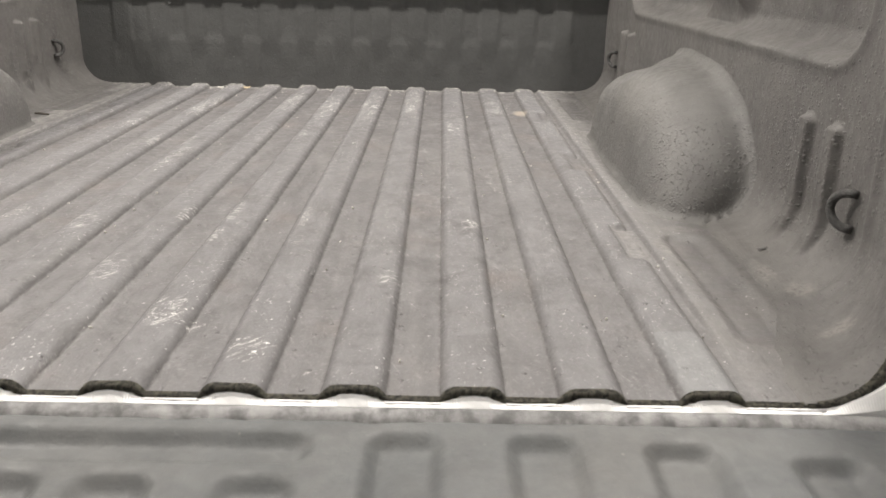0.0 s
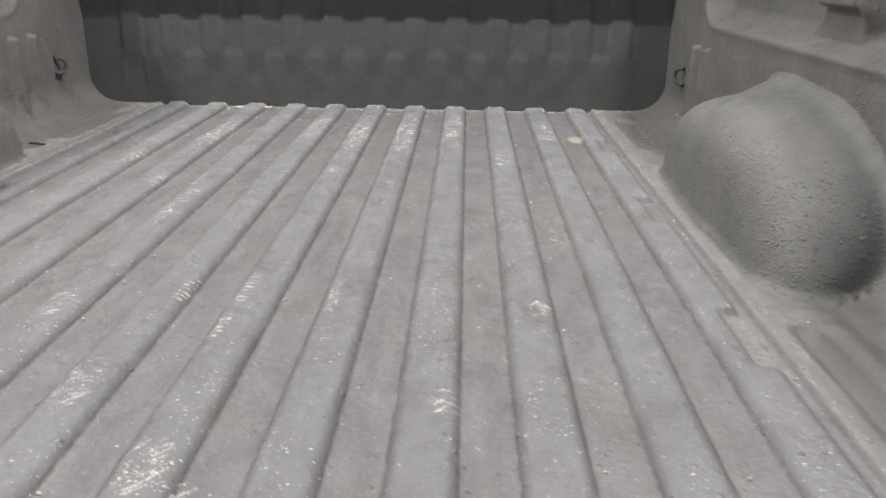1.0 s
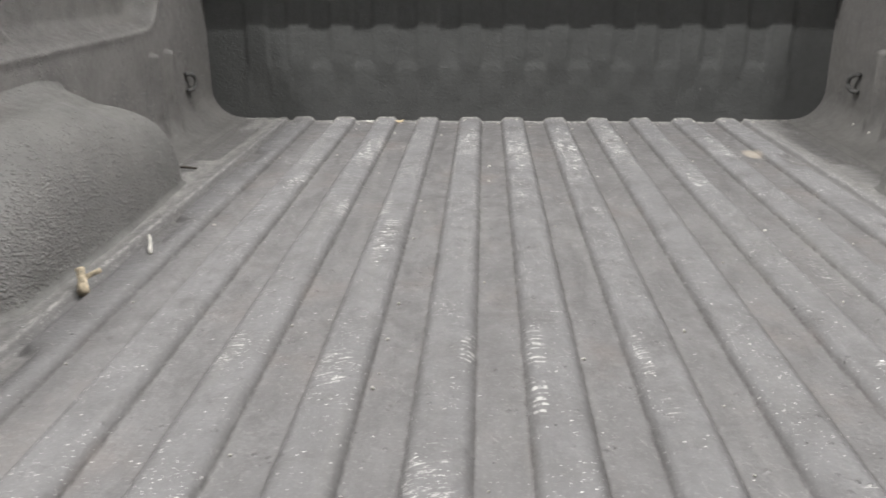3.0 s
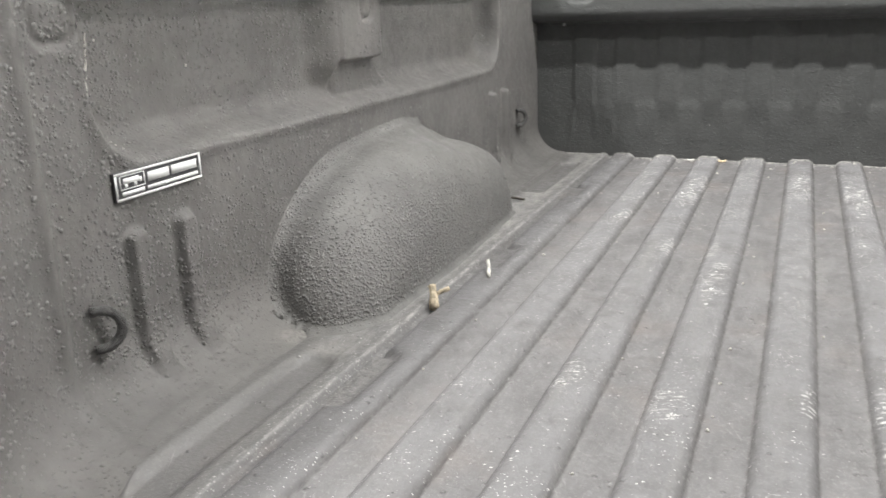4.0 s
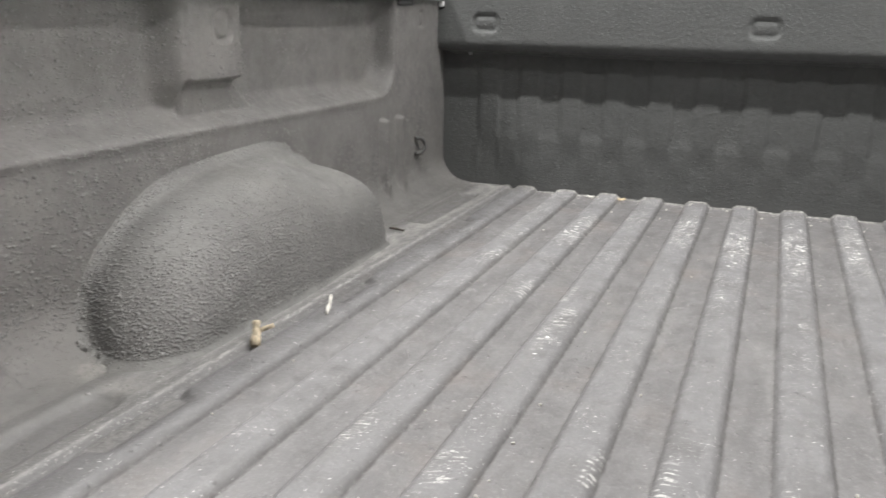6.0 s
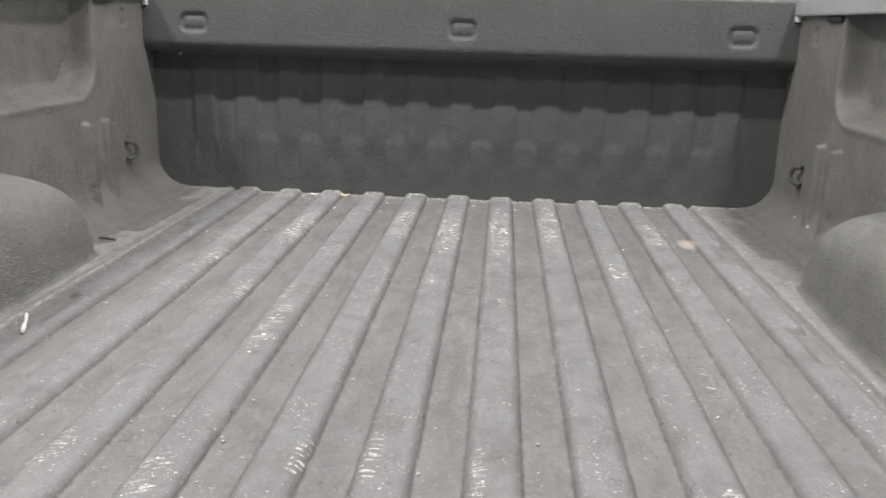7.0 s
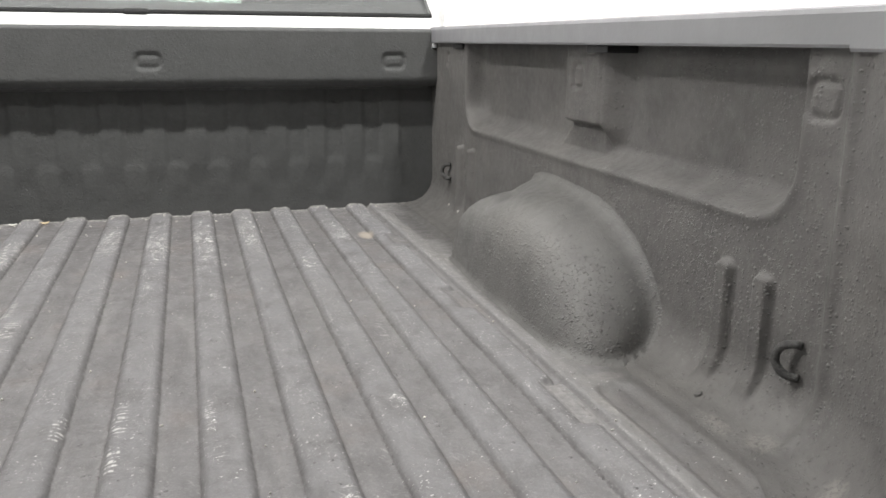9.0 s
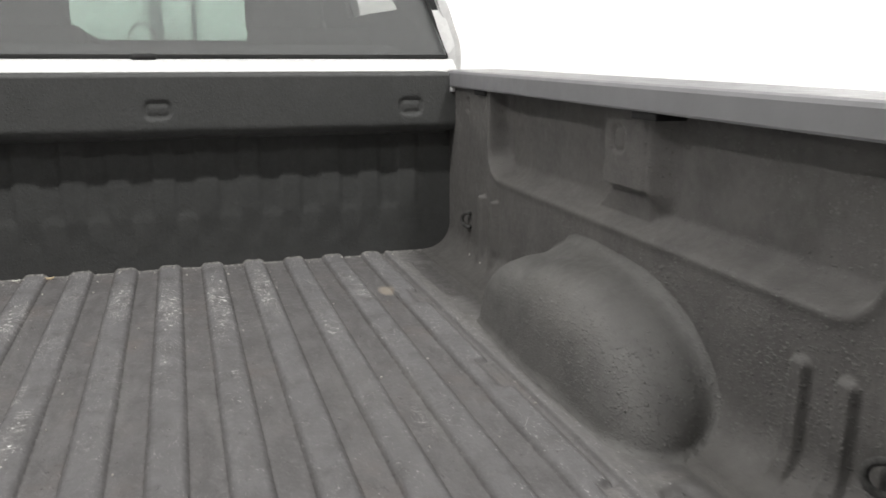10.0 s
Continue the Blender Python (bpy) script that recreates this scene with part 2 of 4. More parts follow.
        total = spot if total is None else n.math("MAXIMUM", total, spot)
    slanted = n.noise(1.0, 3, 0.55, n.turned(-48, 26, 210, 60))
    level = n.noise(1.0, 3, 0.55, n.turned(-14, 34, 240, 60))
    tail = n.ramp(y, 0.34, 0.24)
    hatch = n.math("ADD", n.math("MULTIPLY", slanted, tail), n.math("MULTIPLY", level, n.math("SUBTRACT", 1.0, tail)))
    grain = n.ramp(n.noise(420.0, 2), 0.42, 0.56, 0.05, 1.0)
    broken = n.ramp(n.noise(48.0, 3, 0.6), 0.40, 0.54)
    scuff = n.math("MULTIPLY", n.ramp(n.math("ADD", hatch, n.math("MULTIPLY", total, 0.06)), 0.575, 0.625), n.ramp(total, 0.02, 0.35))
    scuff = n.math("MULTIPLY", n.math("MULTIPLY", scuff, grain), broken)
    colour = n.mix(n.math("MULTIPLY", scuff, n.ramp(y, 0.6, 1.2, 0.75, 0.45)), colour, (0.60, 0.587, 0.555))

    rungs = None
    for cx, cy, hx, hy in LADDERS:
        dx = n.math("ABSOLUTE", n.math("DIVIDE", n.math("SUBTRACT", x, cx), hx))
        dy = n.math("ABSOLUTE", n.math("DIVIDE", n.math("SUBTRACT", y, cy), hy))
        spot = n.math("MULTIPLY", n.ramp(dx, 1.15, 0.75), n.ramp(dy, 1.1, 0.8))
        rungs = spot if rungs is None else n.math("MAXIMUM", rungs, spot)
    wave = n.math("SINE", n.math("ADD", n.math("MULTIPLY", n.math("ADD", y, n.math("MULTIPLY", x, 0.18)), 560.0), n.math("MULTIPLY", n.noise(1.0, 3, 0.6, n.scaled(14, 75, 10)), 9.0)))
    rung = n.math("MULTIPLY", n.ramp(wave, 0.25, 0.75), n.ramp(n.noise(1.0, 3, 0.6, n.scaled(150, 70, 60)), 0.42, 0.56))
    colour = n.mix(n.math("MULTIPLY", n.math("MULTIPLY", rung, rungs), 0.60), colour, (0.62, 0.61, 0.58))

    def flakes(scale, share, reach, stretch):
        """Tiny pale chips: one to a cell, in a share of the cells, smaller than the cell."""
        v = n.add("ShaderNodeTexVoronoi")
        n.link(n.turned(-20, 1.0, stretch, 1.0), v.inputs["Vector"])
        v.inputs["Scale"].default_value = scale
        tint = n.add("ShaderNodeSeparateColor")
        n.link(v.outputs["Color"], tint.inputs[0])
        size = n.ramp(tint.outputs[1], 0.0, 1.0, reach * 0.4, reach)
        return n.math("MULTIPLY", n.math("LESS_THAN", v.outputs["Distance"], size), n.math("GREATER_THAN", tint.outputs[0], n.math("SUBTRACT", 1.0, share)))
    top = n.ramp(z, -0.007, -0.001, 0.12, 1.0)
    busy = n.math("MULTIPLY", n.ramp(n.noise(6.0, 4, 0.7), 0.40, 0.66), top)
    share = n.math("ADD", n.math("MULTIPLY", busy, n.ramp(y, 1.0, 1.6, 0.22, 0.95)), n.math("MULTIPLY", n.math("MULTIPLY", total, n.ramp(n.noise(40.0, 3), 0.42, 0.58)), 0.5))
    colour = n.mix(n.math("MULTIPLY", flakes(150.0, share, 0.29, 2.2), 0.9), colour, (0.66, 0.647, 0.615))
    colour = n.mix(n.math("MULTIPLY", flakes(330.0, n.math("MULTIPLY", share, 0.9), 0.36, 1.5), 0.75), colour, (0.55, 0.54, 0.52))
    colour = n.mix(n.math("MULTIPLY", flakes(72.0, n.math("MULTIPLY", n.math("MULTIPLY", total, n.ramp(y, 0.5, 1.2, 0.25, 1.3)), n.ramp(n.noise(30.0, 3), 0.40, 0.56)), 0.34, 1.7), n.ramp(z, -0.007, -0.003, 0.0, 0.92)), colour, (0.80, 0.79, 0.765))
    colour = n.mix(n.math("MULTIPLY", flakes(85.0, 0.05, 0.14, 1.0), 0.8), colour, (0.03, 0.028, 0.025))
    # outer strip's edge paled for rubbing and caught light, mostly on one bed side
    rim = n.math("ABSOLUTE", n.math("SUBTRACT", n.math("ABSOLUTE", x), 0.6175))
    patchy = n.ramp(n.noise(1.0, 5, 0.75, n.scaled(160, 40, 60)), 0.42, 0.66)
    reach = n.math("MULTIPLY", n.math("ADD", n.ramp(x, 0.1, -0.1, 0.06, 0.42), n.math("MULTIPLY", n.ramp(x, 0.1, -0.1), n.math("MULTIPLY", n.ramp(y, 0.38, 0.60), n.ramp(y, 1.45, 1.20, 0.0, 0.35)))), patchy)
    lit_rub = n.math("MULTIPLY", n.ramp(rim, 0.0060, 0.001), reach)
    colour = n.mix(lit_rub, colour, (0.40, 0.385, 0.365))
    spray = n.math("MULTIPLY", n.ramp(rim, 0.045, 0.005), flakes(260.0, 0.5, 0.36, 1.0))
    colour = n.mix(n.math("MULTIPLY", spray, n.ramp(x, 0.1, -0.1, 0.10, 0.50)), colour, (0.48, 0.465, 0.44))
    # the wall's own liner runs out over the rim of the floor
    colour = n.mix(n.ramp(n.math("ABSOLUTE", x), 0.688, 0.714, 0.0, 0.9), colour, (0.126, 0.122, 0.1165))
    # outermost ridge's cut-back places: pale for dust and light, inner edge darkened as shade
    cut = None
    for y0, y1 in NOTCHES:
        dy = n.math("ABSOLUTE", n.math("SUBTRACT", y, (y0 + y1) / 2))
        spot = n.ramp(dy, (y1 - y0) / 2 + 0.002, (y1 - y0) / 2 - 0.004)
        cut = spot if cut is None else n.math("MAXIMUM", cut, spot)
    ax = n.math("ABSOLUTE", x)
    lit_dust = n.math("MULTIPLY", n.math("MULTIPLY", n.ramp(ax, 0.571, 0.575), n.ramp(ax, 0.606, 0.602)), n.math("MULTIPLY", n.math("MULTIPLY", cut, n.ramp(y, 0.6, 0.8, 0.5, 0.15)), n.ramp(n.noise(110.0, 5, 0.75), 0.38, 0.62)))
    colour = n.mix(lit_dust, colour, (0.27, 0.262, 0.248))
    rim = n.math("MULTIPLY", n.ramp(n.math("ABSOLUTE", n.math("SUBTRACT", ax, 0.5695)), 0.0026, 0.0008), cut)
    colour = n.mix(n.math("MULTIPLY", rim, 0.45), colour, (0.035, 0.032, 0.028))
    # smooth mended patch at the tail edge
    wob = n.math("MULTIPLY", grime, 0.03)
    px = n.ramp(n.math("ADD", n.math("ABSOLUTE", n.math("SUBTRACT", x, 0.570)), wob), 0.044, 0.040)
    py = n.ramp(n.math("ADD", y, wob), 0.158, 0.152)
    colour = n.mix(n.math("MULTIPLY", n.math("MULTIPLY", px, py), 0.55), colour, (0.215, 0.22, 0.22))
    # dried ochre stain near the front
    sx = n.math("DIVIDE", n.math("SUBTRACT", x, 0.523), 0.026)
    sy = n.math("DIVIDE", n.math("SUBTRACT", y, 1.575), 0.055)
    ring = n.math("ADD", n.math("ADD", n.math("MULTIPLY", sx, sx), n.math("MULTIPLY", sy, sy)), n.math("MULTIPLY", grime, 0.9))
    colour = n.mix(n.ramp(ring, 1.25, 0.5, 0.0, 0.62), colour, (0.40, 0.35, 0.285))
    normal = n.bump(n.noise(380.0, 3), 0.0006, 0.7)
    normal = n.bump(n.noise(150.0, 3), 0.0014, 0.6, normal)
    lump = n.math("MULTIPLY", n.ramp(n.cells(80.0), 0.30, 0.0), n.ramp(n.noise(30.0, 2), 0.52, 0.66))
    normal = n.bump(lump, 0.0024, 1.0, normal)
    normal = n.bump(n.noise(22.0, 4), 0.003, 0.5, normal)
    rough = n.ramp(n.noise(48.0, 5, 0.7), 0.3, 0.7, 0.36, 0.62)
    return n.finish(colour, rough, normal, 0.0, 0.5)


WALL_LINER = liner_material("sprayed_wall_liner", (0.1235, 0.1195, 0.1140), 1.2, 0.30, 0.12, grain=0.7, dusted=((0.756, 0.262, 0.022, 0.034), (0.742, 0.130, 0.026, 0.020), (0.738, 0.335, 0.016, 0.05), (-0.735, 0.545, 0.03, 0.04)))
WHEEL_LINER = liner_material("sprayed_wheel_house_liner", (0.134, 0.132, 0.126), 1.2, 0.30, 0.0, grain=0.7)
# highlights of the nodules put into a tone paler than the liner
NODULE_SKIN = plain("liner_nodule_skin", (0.145, 0.141, 0.135), 0.52, vary=0.12, scale=30.0)
# same liner as the walls, with the bulkhead's shade put into its tone
SHADED_BULKHEAD_LINER = liner_material("shaded_bulkhead_liner", (0.068, 0.0695, 0.068), 0.55, 0.05, 0.0, 0.06, 0.5, mottle=0.06)
TAILGATE_LINER = liner_material("sprayed_tailgate_liner", (0.100, 0.105, 0.105), 0.12, 0.3, 0.0, 0.12, 0.4, 0.25)
FLOOR_LINER = floor_material()
EDGE_LINER = plain("torn_liner_edge", (0.10, 0.094, 0.070), 0.85, vary=0.8, scale=200.0, bump=0.004)
WHITE_PAINT = plain("white_body_paint", (0.8, 0.8, 0.79), 0.28, vary=0.02)
CHALKY_PAINT = plain("chalky_overspray", (0.25, 0.248, 0.245), 0.6, vary=0.5, scale=45.0, bump=0.0008)
CAP_PLASTIC = plain("grey_rail_plastic", (0.235, 0.235, 0.242), 0.45, vary=0.08, scale=5.0, bump=0.0003)
RING_STEEL = plain("coated_ring_steel", (0.075, 0.074, 0.071), 0.6, vary=0.4, scale=120.0, bump=0.001)
PALE_GRIT = plain("pale_grit", (0.215, 0.208, 0.196), 0.85, vary=0.6, scale=140.0, bump=0.001)
LABEL_BLACK = plain("label_black", (0.045, 0.045, 0.047), 0.35)
LABEL_WHITE = plain("label_white", (0.78, 0.78, 0.77), 0.4, vary=0.03)
CABIN_DARK = plain("dark_cabin_trim", (0.03, 0.03, 0.032), 0.7, vary=0.2, scale=20.0, bump=0.001)
RUBBER = plain("black_rubber", (0.02, 0.02, 0.02), 0.75, vary=0.2)
WHEEL_METAL = plain("wheel_alloy", (0.5, 0.5, 0.51), 0.35, 0.9)
WALL_WHITE = plain("white_wall_paint", (0.82, 0.82, 0.81), 0.7, vary=0.02, scale=2.0)
# unseen end wall, its grey set for the light it bounces into the bed
BOUNCE_GREY = plain("bounce_grey", (0.48, 0.48, 0.485), 0.5, vary=0.1, scale=3.0)
# ceiling and shop floor are unseen too, greyed to hold back bounced light
CEILING_GREY = plain("pale_grey_ceiling", (0.42, 0.42, 0.42), 0.8, vary=0.03, scale=2.0)
FLOOR_GREY = plain("pale_shop_floor", (0.34, 0.34, 0.335), 0.4, vary=0.08, scale=1.5)
TWIG_WOOD = plain("dry_twig_wood", (0.50, 0.42, 0.30), 0.7, vary=0.55, scale=90.0, bump=0.001)
TWIG_PALE = plain("bleached_twig", (0.6, 0.58, 0.53), 0.7, vary=0.2, scale=120.0, bump=0.0005)
TWIG_DARK = plain("dark_twig", (0.06, 0.05, 0.04), 0.8, vary=0.3, scale=120.0)
LEAF_TAN = plain("dry_leaf", (0.55, 0.44, 0.28), 0.7, vary=0.25, scale=80.0)
STEEL = plain("steel", (0.45, 0.45, 0.45), 0.4, 1.0)


def glass(name, tint, rough=0.0):
    n = Nodes(name)
    n.finish(tint, rough)
    n.bsdf.inputs["Transmission Weight"].default_value = 1.0
    n.bsdf.inputs["IOR"].default_value = 1.45
    return n.mat


PRIVACY_GLASS = glass("privacy_glass", (0.40, 0.41, 0.405))
# a matt grey share puts the pane's veil of reflection and haze into its colour
PRIVACY_GLASS.node_tree.nodes["Principled BSDF"].inputs["Transmission Weight"].default_value = 0.72
GREEN_GLASS = glass("green_tint_glass", (0.66, 0.92, 0.79))

# ---- builders ----


def part(name, bm, material, parent, label="", smooth=True):
    """Links a bmesh as one mesh object under a thing or a part."""
    mesh = bpy.data.meshes.new(name)
    bm.to_mesh(mesh)
    bm.free()
    return mesh_part(name, mesh, material, parent, label, smooth)


def mesh_part(name, mesh, material, parent, label="", smooth=True):
    mesh.materials.append(material)
    if smooth:
        mesh.polygons.foreach_set("use_smooth", [True] * len(mesh.polygons))
    ob = new(name, mesh)
    ob.parent = parent
    if label:
        ob["label"] = label
    return ob


def sheet(name, us, vs, place, flip=False):
    """A mesh over the grid us x vs; place(u, v) gives each point."""
    nu, nv = len(us), len(vs)
    verts = [place(u, v) for u in us for v in vs]
    faces = []
    for i in range(nu - 1):
        for j in range(nv - 1):
            a = i * nv + j
            f = (a, a + nv, a + nv + 1, a + 1)
            faces.append(f[::-1] if flip else f)
    mesh = bpy.data.meshes.new(name)
    mesh.from_pydata(verts, [], faces)
    return mesh


def box(lo, hi, bevel=0.0, segments=2):
    bm = bmesh.new()
    bmesh.ops.create_cube(bm, size=1.0)
    for v in bm.verts:
        for k in range(3):
            v.co[k] = lo[k] if v.co[k] < 0 else hi[k]
    if bevel:
        bmesh.ops.bevel(bm, geom=list(bm.edges), offset=bevel, segments=segments, affect="EDGES", profile=0.5)
    return bm


def tube(points, radius, sides=10, closed=False, radii=None):
    """A round bar along points."""
    bm = bmesh.new()
    pts = [Vector(p) for p in points]
    rings = []
    count = len(pts)
    for i, p in enumerate(pts):
        a = pts[(i - 1) % count] if closed or i > 0 else p
        b = pts[(i + 1) % count] if closed or i < count - 1 else p
        way = (b - a).normalized()
        side = way.orthogonal().normalized() if i == 0 else (side - way * side.dot(way)).normalized()
        other = way.cross(side)
        r = radii[i] if radii else radius
        rings.append([bm.verts.new(p + r * (math.cos(2 * math.pi * k / sides) * side + math.sin(2 * math.pi * k / sides) * other)) for k in range(sides)])
    for i in range(count if closed else count - 1):
        a, b = rings[i], rings[(i + 1) % count]
        for k in range(sides):
            bm.faces.new((a[k], a[(k + 1) % sides], b[(k + 1) % sides], b[k]))
    if not closed:
        bm.faces.new(rings[0][::-1])
        bm.faces.new(rings[-1])
    return bm


def smooth(a, b, v):
    t = min(1.0, max(0.0, (v - a) / (b - a)))
    return t * t * (3 - 2 * t)


def round_box(px, py, x0, x1, y0, y1, r):
    """Signed distance to a rounded rectangle; negative inside."""
    qx, qy = abs(px - (x0 + x1) / 2) - (x1 - x0) / 2 + r, abs(py - (y0 + y1) / 2) - (y1 - y0) / 2 + r
    return math.hypot(max(qx, 0), max(qy, 0)) + min(max(qx, qy), 0) - r


def soft_max(a, b, k):
    h = max(k - abs(a - b), 0.0) / k
    return max(a, b) + h * h * k * 0.25


# ---- the room ----
RX, RY0, RY1 = 7.0, -7.0, 10.0


def room():
    walls = {
        "wall_west": ((-RX - 0.2, RY0, GROUND), (-RX, RY1, CEILING)),
        "wall_east": ((RX, RY0, GROUND), (RX + 0.2, RY1, CEILING)),
        "wall_north": ((-RX - 0.2, RY1, GROUND), (RX + 0.2, RY1 + 0.2, CEILING)),
        "wall_south": ((-RX - 0.2, RY0 - 0.2, GROUND), (RX + 0.2, RY0, CEILING)),
    }
    for name, (lo, hi) in walls.items():
        grey = name == "wall_south"
        tagged(part(name, box(lo, hi), BOUNCE_GREY if grey else WALL_WHITE, None, smooth=False),
               "unseen plain light grey end wall, toned to bounce light" if grey else "plain white painted wall of the vehicle bay", "wall", kind="structure")
    tagged(part("floor", box((-RX - 0.2, RY0 - 0.2, GROUND - 0.2), (RX + 0.2, RY1 + 0.2, GROUND)), FLOOR_GREY, None, smooth=False),
           "pale grey smooth floor of the vehicle bay", "floor", kind="structure")
    tagged(part("ceiling", box((-RX - 0.2, RY0 - 0.2, CEILING), (RX + 0.2, RY1 + 0.2, CEILING + 0.2)), CEILING_GREY, None, smooth=False),
           "plain pale grey ceiling of the vehicle bay", "ceiling", kind="structure")


room()


def ceiling_lamp(place, size, watts, facing):
    hung = place[2] < 2.6
    thing = tagged(new("ceiling_lamp"), "white lamp housing hung on rods from the ceiling" if hung else "unseen lamp housing added under the ceiling to fill and brighten", "lamp", "lamps under the ceiling")
    top = place[2] + 0.06 if hung else CEILING
    thing.location = (place[0], place[1], top)
    washer = size[0] > 5
    turn = Vector(facing).to_track_quat("-Z", "Y").to_matrix().to_4x4()
    across = abs(facing[0]) > 0.5
    hx, hy = (0.10, size[0] / 2 + 0.03) if across else (size[0] / 2 + 0.03, 0.10)
    part("housing", box((-hx, -hy, -0.035), (hx, hy, 0.0), 0.008), WHITE_PAINT, thing)
    if hung:
        for x in (-hx + 0.05, hx - 0.05):
            part("rod", tube([(x, 0, -0.004), (x, 0, CEILING - top)], 0.006, 8), STEEL, thing)
    lamp = area_lamp("lamp_light", (0, 0, 0), (0, 0, -1), size, watts)
    lamp.parent = thing
    lamp.matrix_basis = Matrix.Translation((0, 0, -0.06)) @ (turn if washer else Matrix.Identity(4))
    return thing


for lamp_row in LAMPS:
    ceiling_lamp(*lamp_row)

# ---- the pickup truck ----
truck = tagged(new("pickup_truck"), "white pickup truck with a grey sprayed bed liner and open tailgate", "pickup truck")
truck.location = (0, 0, 0)

W = 0.815      # half width of the bed at the side walls
LENGTH = 1.945  # from the tail edge to the bulkhead
DEEP = 0.0106   # height of the floor's ridges




def notch(x, y):
    if not 0.555 < abs(x) < 0.62:
        return 0.0
    return max(smooth(0.004, -0.003, round_box(abs(x), y, 0.569, 0.640, y0, y1, 0.008)) for y0, y1 in NOTCHES)


def ridge_height(x):
    """Height of the pressed floor across the bed, ridge crowns at 0."""
    k = round(x / PITCH)
    if abs(k) <= RIDGE and abs(x) < 0.6065:
        d = abs(x - k * PITCH)
        return -DEEP * min(1.0, max(0.0, (d - 0.0142) / 0.0173)) ** 2.4
    return -DEEP + (DEEP - 0.002) * smooth(0.6065, 0.6165, abs(x)) - 0.0025 * smooth(0.618, 0.640, abs(x))


def tail_drop(y):
    """How far the outer strips sink to the level of the valleys at the tail edge."""
    return DEEP * smooth(0.26, 0.02, y)


def dent(x, y):
    return -0.009 * sum(math.exp(-((abs(x) - 0.590) / 0.012) ** 2 - ((y - y1 - 0.004) / 0.006) ** 2) for _, y1 in NOTCHES)


def panel_dip(x, y):
    ax, d = abs(x), 0.0
    for y0, y1, x0, x1 in ((0.130, 0.505, 0.644, 0.700), (1.465, 1.822, 0.658, 0.711)):
        d = max(d, smooth(*((0.010, -0.012) if y < 1 else (0.006, -0.006)), round_box(ax, y, x0, x1, y0, y1, 0.024 if y < 1 else 0.012)))
    return -0.0088 * d * smooth(0.10, 0.19, y)


def floor_point(x, y):
    h = ridge_height(x)
    if abs(x) > 0.54:
        h += (-DEEP + 0.002 - h) * notch(x, y) * (abs(x) < 0.6075)
        h = max(-DEEP, h - tail_drop(y) * (abs(x) > 0.6075)) if y < 0.27 and h > -DEEP else h
        h += dent(x, y) + panel_dip(x, y)
    # ridges fade into the tail edge and the bulkhead only slightly
    wob = 0.0009 * noise.noise(Vector((x * 9, y * 5, 0))) + 0.0004 * noise.noise(Vector((x * 40, y * 30, 3)))
    return (x, y, h + wob)


def floor_columns():
    xs = set()
    for k in range(-RIDGE, RIDGE + 1):
        for d in (0, 0.012, 0.0130, 0.0160, 0.0185, 0.0210, 0.0230, 0.0250, 0.0268, 0.0286, 0.0302, 0.0315, 0.0330, 0.042):
            xs.add(round(k * PITCH + d, 4))
            xs.add(round(k * PITCH - d, 4))
    for i in range(90):
        xs.add(round(0.5985 + i * 0.0025, 4))
        xs.add(round(-0.5985 - i * 0.0025, 4))
    return sorted(xs)


FLOOR_XS = floor_columns()
FLOOR_YS = [i * (LENGTH + 0.022) / 360 for i in range(361)]
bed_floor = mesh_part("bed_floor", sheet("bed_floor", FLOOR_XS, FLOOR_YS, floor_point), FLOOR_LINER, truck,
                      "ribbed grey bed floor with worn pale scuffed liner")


def foot_grit():
    """Pale grit gathered in a thin uneven line where the floor meets the bulkhead."""
    bm = bmesh.new()
    rows = []
    for x in FLOOR_XS:
        if abs(x) > 0.745:
            continue
        z = floor_point(x, LENGTH)[2]
        wide = 0.0055 + 0.004 * noise.noise(Vector((x * 35, 2, 0))) + 0.003 * noise.noise(Vector((x * 160, 6, 0)))
        rows.append([bm.verts.new(p) for p in ((x, LENGTH + 0.007 - wide, z - 0.0003), (x, LENGTH + 0.008 - wide * 0.5, z + 0.0016), (x, LENGTH + 0.012, z + 0.003 + wide * 0.3))])
    for a, b in zip(rows, rows[1:]):
        for k in range(2):
            bm.faces.new((a[k], b[k], b[k + 1], a[k + 1]))
    return bm


part("grit_line", foot_grit(), PALE_GRIT, bed_floor, "thin line of pale grit along the bulkhead")


def sill_top(x):
    """Top of the white sill under the liner's edge."""
    k = round(x / PITCH)
    d = abs(x - k * PITCH) if abs(k) <= RIDGE else 1.0
    top = -DEEP - 0.0013 + 0.0072 * smooth(0.032, 0.006, d)
    if abs(x) > 0.668:
        top += 0.092 - math.sqrt(0.092 ** 2 - (abs(x) - 0.668) ** 2) + 0.004 * smooth(0.668, 0.70, abs(x))
    return top


